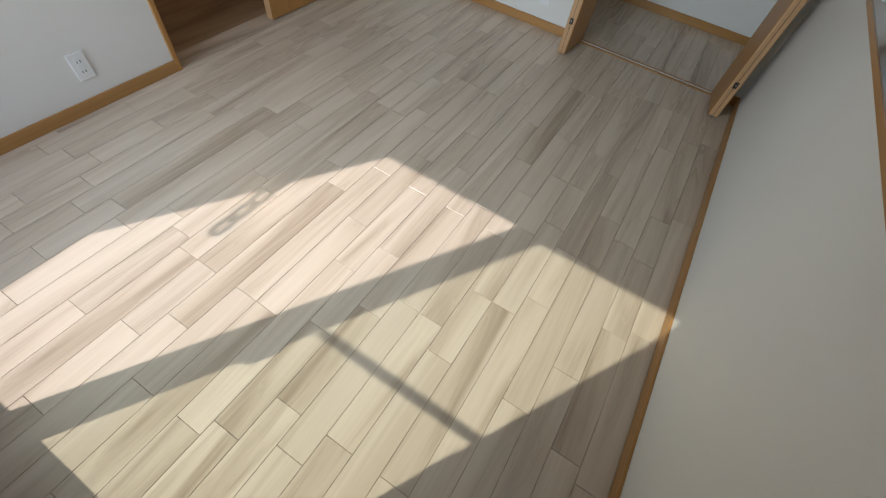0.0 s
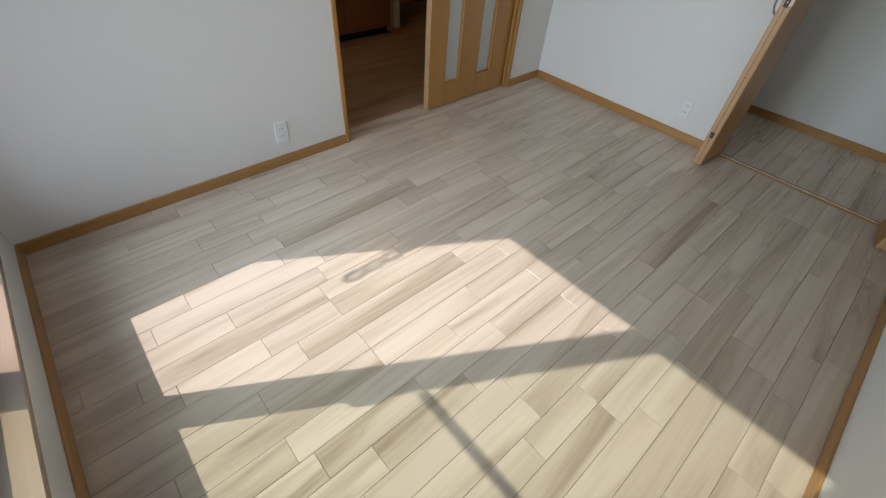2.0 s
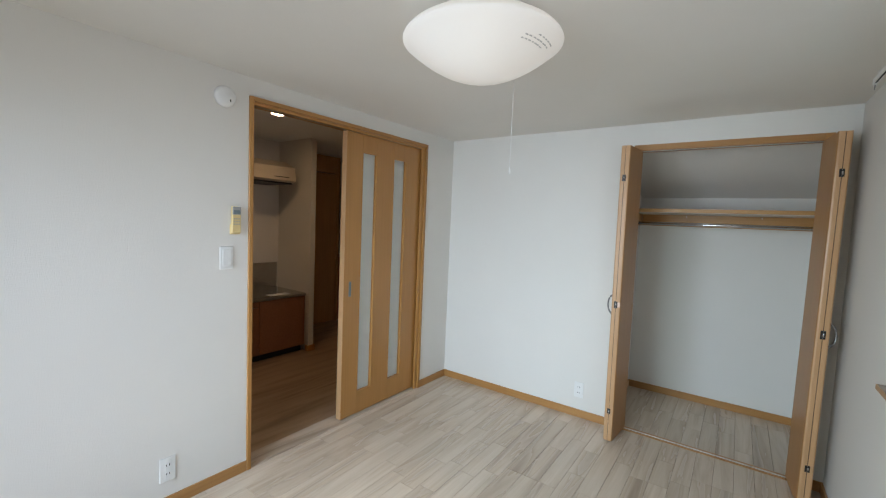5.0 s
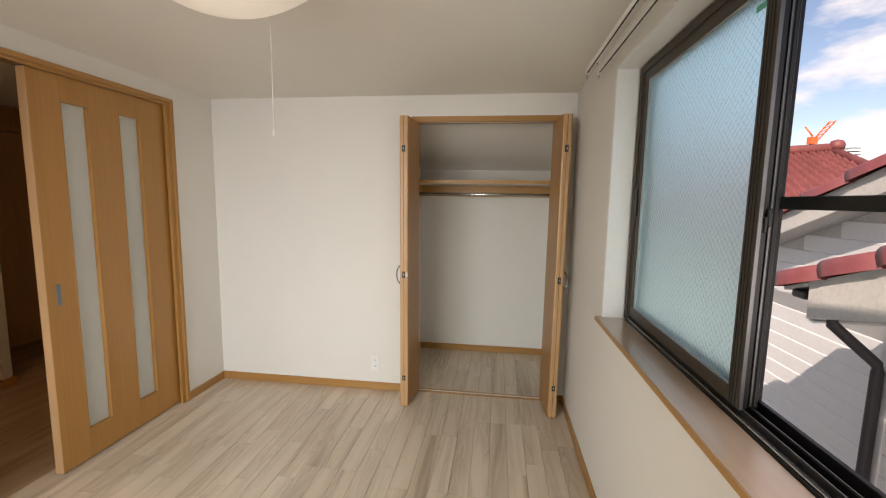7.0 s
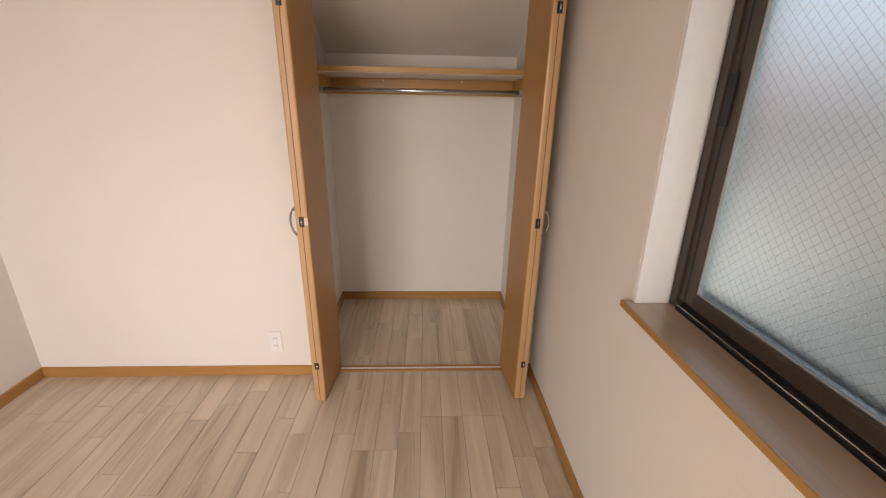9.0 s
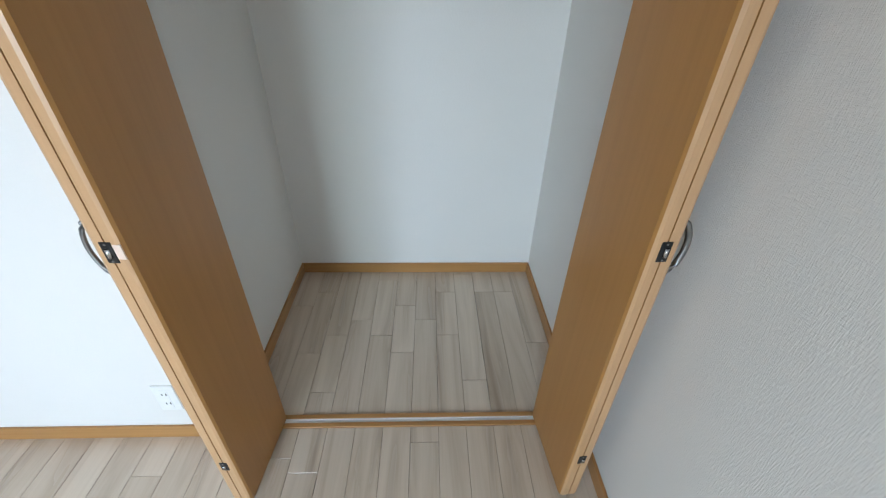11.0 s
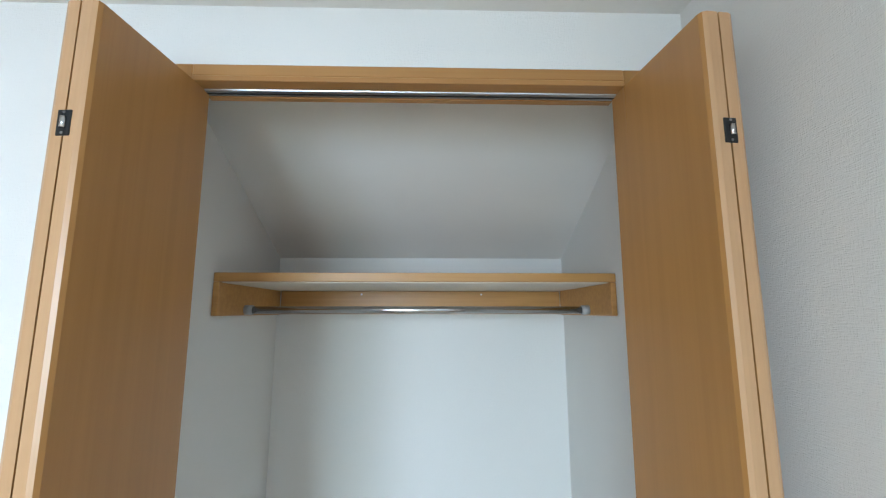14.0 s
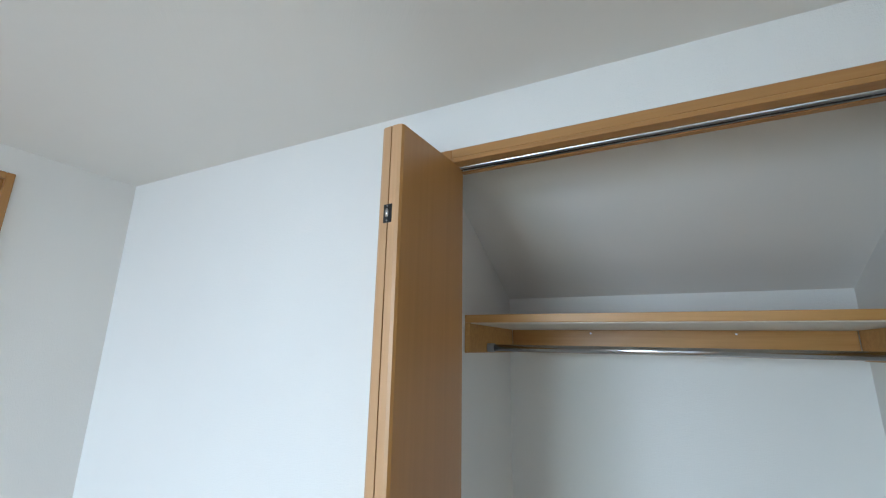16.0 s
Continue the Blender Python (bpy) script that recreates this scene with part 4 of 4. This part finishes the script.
XN, XF, PITCH = 1.70, 2.02, 0.129
hs = thing("neighbour_house", (3.0, 1.0, -2.8), "white clapboard house with red tiled gables beside the window", "house")
part("wall", prism([(-0.36, -2.8), (-0.36, 0.80), (-0.88, 0.93), (-3.6, 1.86), (-7.0, 0.80), (-7.0, -2.8)], "x", XN + 0.012, 6.0), STUCCO, hs)
part("wall", prism([(-0.36, -2.8), (7.0, -2.8), (7.0, -0.9), (-1.30, 2.08), (-6, 0.3), (-6, -2.8)], "x", XF + 0.012, 6.0), STUCCO, hs)


def siding(x, y0, y1, z0, z1, rise=None):
    z = z0
    while z < z1 - 0.01:
        ya, yb = y0, y1
        if rise:
            yb = min(y1, rise(z + PITCH))
        if yb - ya > 0.05:
            pts = [(x + 0.011, z), (x + 0.002, z), (x - 0.005, z + PITCH - 0.010), (x - 0.004, z + PITCH - 0.005), (x + 0.003, z + PITCH - 0.0005), (x + 0.011, z + PITCH - 0.0005)]
            part("siding_board", prism(pts, "y", ya, yb), SIDING, hs)
        z += PITCH


siding(XN, -6.9, -0.44, -2.0, 0.96)
siding(XN, -6.0, -0.60, -2.0 + 23 * PITCH, 1.60, lambda z: -0.88 - (z - 0.96) / 0.342)
siding(XF, -0.36, 6.9, -2.0, 0.60)
siding(XF, -4.0, 7.0, 0.58 + 0.0, 1.95, lambda z: 0.776 + (1.24 - z) / 0.362)
part("corner_post", bx(XN - 0.012, -0.445, -2.8, XN + 0.10, -0.365, 0.80, 0.004), SIDING, hs, "white corner board")


def rake(x0, x1, y_low, z_low, y_high, z_high, tile_len, depth, tile_h, label):
    """A sloped verge: rough board below, a row of rounded cap tiles on it."""
    d = Vector((0, y_high - y_low, z_high - z_low))
    L = d.length
    along = d.normalized()
    above = Vector((0, -along.z, along.y)) if along.y > 0 else Vector((0, along.z, -along.y))
    m = Matrix(((1, 0, 0, 0), (0, along.y, above.y, y_low), (0, along.z, above.z, z_low), (0, 0, 0, 1)))

    def set_up(b):
        moved(b, m)
        bmesh.ops.recalc_face_normals(b, faces=b.faces)
        return b

    part("verge_board", set_up(bx(x0 + 0.03, 0, -depth, x1, L, 0.0, 0.003)), STUCCO, hs, label)
    s = 0.0
    while s < L:
        e = min(s + tile_len, L)
        prof_ = []
        for k in range(9):
            a = math.pi * k / 8
            prof_.append((x0 + 0.07 - 0.085 * math.cos(a), tile_h * (0.35 + 0.65 * math.sin(a) ** 0.7)))
        prof_ = [(x0 - 0.015, -0.012)] + prof_ + [(x0 + 0.155, -0.012)]
        b_ = bmesh.new()
        lo = [b_.verts.new((px, s - 0.012, pz + 0.014)) for px, pz in prof_]
        mi = [b_.verts.new((px, s + 0.03, pz + 0.014)) for px, pz in prof_]
        hi = [b_.verts.new((px + 0.006, e, pz * 0.93)) for px, pz in prof_]
        for r1, r2 in ((lo, mi), (mi, hi)):
            for k in range(len(prof_) - 1):
                b_.faces.new((r1[k], r1[k + 1], r2[k + 1], r2[k])).smooth = True
        b_.faces.new(lo[::-1]), b_.faces.new(hi)
        part("cap_tile", set_up(b_), TILE, hs)
        s = e


# near wing: boxed eave, verge tiles, gutter end and downpipe
rake(1.25, 1.72, 0.55 - 0.70, 0.955, 0.55 - 4.2, 2.15, 0.36, 0.02, 0.095, "rough white verge board")
part("eave_box", prism([(-0.375, 0.812), (-0.88, 0.940), (-3.6, 1.870), (-3.6, 2.13), (-0.375, 1.029)], "x", 1.272, 1.300), STUCCO, hs, "rough white boxed eave end")
part("eave_core", prism([(-0.47, 0.836), (-0.88, 0.938), (-3.6, 1.868), (-3.6, 2.12), (-0.47, 1.050)], "x", 1.3002, 1.715), STUCCO, hs)
part("soffit", bx(1.285, -0.42, 0.800, 1.72, -0.378, 0.812), SIDING, hs)
part("roof_plane", prism([(-0.52, 1.082), (-3.65, 2.15), (-3.65, 2.22), (-0.52, 1.147)], "x", 1.40, 6.0), TILE_FAR, hs, "red tiled roof slope")
part("gutter", bx(1.30, -0.30, 0.905, 1.40, -0.19, 0.955, 0.01), PIPE, hs, "dark brown gutter")
part("downpipe", tube(bmesh.new(), [(1.37, -0.43, 0.86), (1.37, -0.43, 0.80), (1.64, -0.405, 0.575), (1.655, -0.40, 0.53), (1.655, -0.385, -2.8)], 0.030, 12), PIPE, hs, "dark brown rain downpipe")
# main gable behind
rake(1.78, 2.05, 2.10, 0.91, -1.30, 2.14, 0.42, 0.15, 0.08, "white verge board")
part("roof_plane", prism([(2.10, 0.905), (-1.30, 2.135), (-1.30, 2.20), (2.10, 0.97)], "x", 1.90, 6.0), TILE_FAR, hs, "red tiled roof slope")
part("roof_plane", prism([(-1.30, 2.135), (-5.0, 0.80), (-5.0, 0.87), (-1.30, 2.20)], "x", 1.90, 6.0), TILE_FAR, hs, "red tiled roof slope")

# red hipped roof further off
fh = thing("far_house", (9.0, 11.0, -2.8), "house with a red tiled hipped roof further off", "house")
part("wall", bx(6.0, 10.4, -2.8, 11.0, 14.5, 1.1), SIDING, fh)
RW, RL = 44, 60
u_dir = Vector((0.81, -0.586, 0.0))      # along the ridge, to the viewer's right
d_dir = Vector((-0.586, -0.81, 0.0))     # down the slope, towards the viewer
top0 = Vector((6.218, 10.35, 2.86))
bm = bmesh.new()
grid = []
for j in range(RL + 1):
    row = []
    sj = j / RL * 3.6
    step_ = (j % 4) / 4
    for i in range(RW * 4 + 1):
        ui = -2.2 + i / (RW * 4) * (4.4 + 0.60 * sj)
        wv = 0.05 * math.cos(2 * math.pi * i / 6.0)
        p = top0 + u_dir * ui * 1.0 + d_dir * sj * 0.9 + Vector((0, 0, -0.45 * sj + wv + 0.07 * (1 - step_)))
        row.append(bm.verts.new(p))
    grid.append(row)
for j in range(RL):
    for i in range(RW * 4):
        bm.faces.new((grid[j][i], grid[j + 1][i], grid[j + 1][i + 1], grid[j][i + 1]))
bmesh.ops.recalc_face_normals(bm, faces=bm.faces)
part("roof", bm, TILE_FAR, fh, "rows of rounded red roof tiles")
rd = tube(bmesh.new(), [top0 - u_dir * 2.3 + Vector((0, 0, 0.08)), top0 + u_dir * 2.25 + Vector((0, 0, 0.08))], 0.13, 10)
part("ridge", rd, TILE_FAR, fh)
part("ridge_end", moved(lathe([(0, 0.14), (0.12, 0.10), (0.17, 0.0), (0.15, -0.12), (0, -0.14)], 16), Matrix.Translation(top0 + u_dir * 2.25 + Vector((0, 0, 0.16)))), TILE_FAR, fh)
part("hip", tube(bmesh.new(), [top0 + u_dir * 2.2, top0 + u_dir * 4.3 + d_dir * 3.2 + Vector((0, 0, -1.58))], 0.12, 8), TILE_FAR, fh)

# tower block and cranes in the distance
tw = thing("apartment_tower", (119, 160, -2.8), "distant white apartment tower with balcony bands", "building")
part("wall", bx(118, 157, -2.8, 121, 163, 21.5), CONCRETE, tw)
for k in range(22):
    part("balcony_band", bx(117.2, 156.2, -1.8 + k * 1.05, 121.8, 163.5, -1.25 + k * 1.05), CRANE_WHITE, tw)


def crane(at, lean, boom, size, cols):
    root = thing("tower_crane", at, "distant lattice tower crane with a raised boom", "crane")
    p = Vector(at)
    part("mast", tube(bmesh.new(), [p, p + Vector((0, 0, size))], 0.5, 6), cols[0], root)
    top = p + Vector((0, 0, size))
    part("cab", bx(top.x - 0.8, top.y - 0.8, top.z, top.x + 0.8, top.y + 0.8, top.z + 1.8), cols[0], root)
    n_ = 6
    for k in range(n_):
        a, b = top + Vector(lean) * (boom * k / n_), top + Vector(lean) * (boom * (k + 1) / n_)
        sd_ = Vector((0.8, -0.6, 0)) * 0.55
        seg = tube(bmesh.new(), [a + sd_, b + sd_], 0.16, 5)
        tube(seg, [a - sd_, b - sd_], 0.16, 5)
        tube(seg, [a - sd_, b + sd_], 0.12, 5)
        part("boom_section", seg, cols[k % 2 + 1], root)
    back = Vector((-0.8 * lean[0], -0.8 * lean[1], 1.1))
    part("counter_jib", tube(bmesh.new(), [top + Vector((0, 0, 2)), top + back * boom * 0.6], 0.22, 6), cols[1], root)
    return root


crane((81.2, 119.9, -2.8), (0.42, -0.30, 0.80), 7, 20.5, (ORANGE, ORANGE, ORANGE))
crane((101.8, 107.5, -2.8), (-0.12, 0.10, 0.98), 9, 27, (CRANE_RED, CRANE_RED, CRANE_WHITE))

# ---------------------------------------------------------------- floor planks
floor = setting("floor", bx(WX, SY, -0.12, 0, CB, -0.0062), SEAM, "dark underlay below the room's floor planks", "floor")
PW, X0 = 0.1008, -0.010
plank_cache = {}


def plank_mesh(w, ln):
    key = (round(w, 4), round(ln, 4))
    if key not in plank_cache:
        g, c, t = 0.0005, 0.0010, 0.006
        vs = []
        for ins, z in ((g, -t), (g, -c), (g + c, 0.0)):
            vs += [(ins, ins, z), (w - ins, ins, z), (w - ins, ln - ins, z), (ins, ln - ins, z)]
        fs = [(8, 9, 10, 11)]
        for a in (0, 4):
            fs += [(a + k, a + (k + 1) % 4, a + 4 + (k + 1) % 4, a + 4 + k) for k in range(4)]
        me = bpy.data.meshes.new("plank")
        me.from_pydata(vs, [], fs)
        me.materials.append(PLANK)
        plank_cache[key] = me
    return plank_cache[key]


rng = random.Random(11)
base_floor = base_of(floor)
LENGTHS = (0.303, 0.404, 0.505, 0.606, 0.707, 0.808)
columns = [(X0 - PW * (k + 1), PW) for k in range(26)] + [(X0, -X0), (WX, X0 - PW * 26 - WX)]
for xc, wc in columns:
    for ya, yb in ((SY, 0.016), (0.068, CB)):
        y = ya - rng.choice((0.0, 0.101, 0.202, 0.303, 0.2525))
        while y < yb - 0.004:
            ln = rng.choice(LENGTHS)
            y0, y1 = max(y, ya), min(y + ln, yb)
            if y1 - y0 > 0.012:
                ob = new("plank", plank_mesh(wc, y1 - y0))
                ob.parent = floor
                ob.location = Vector((xc, y0, 0)) - base_floor
            y += ln
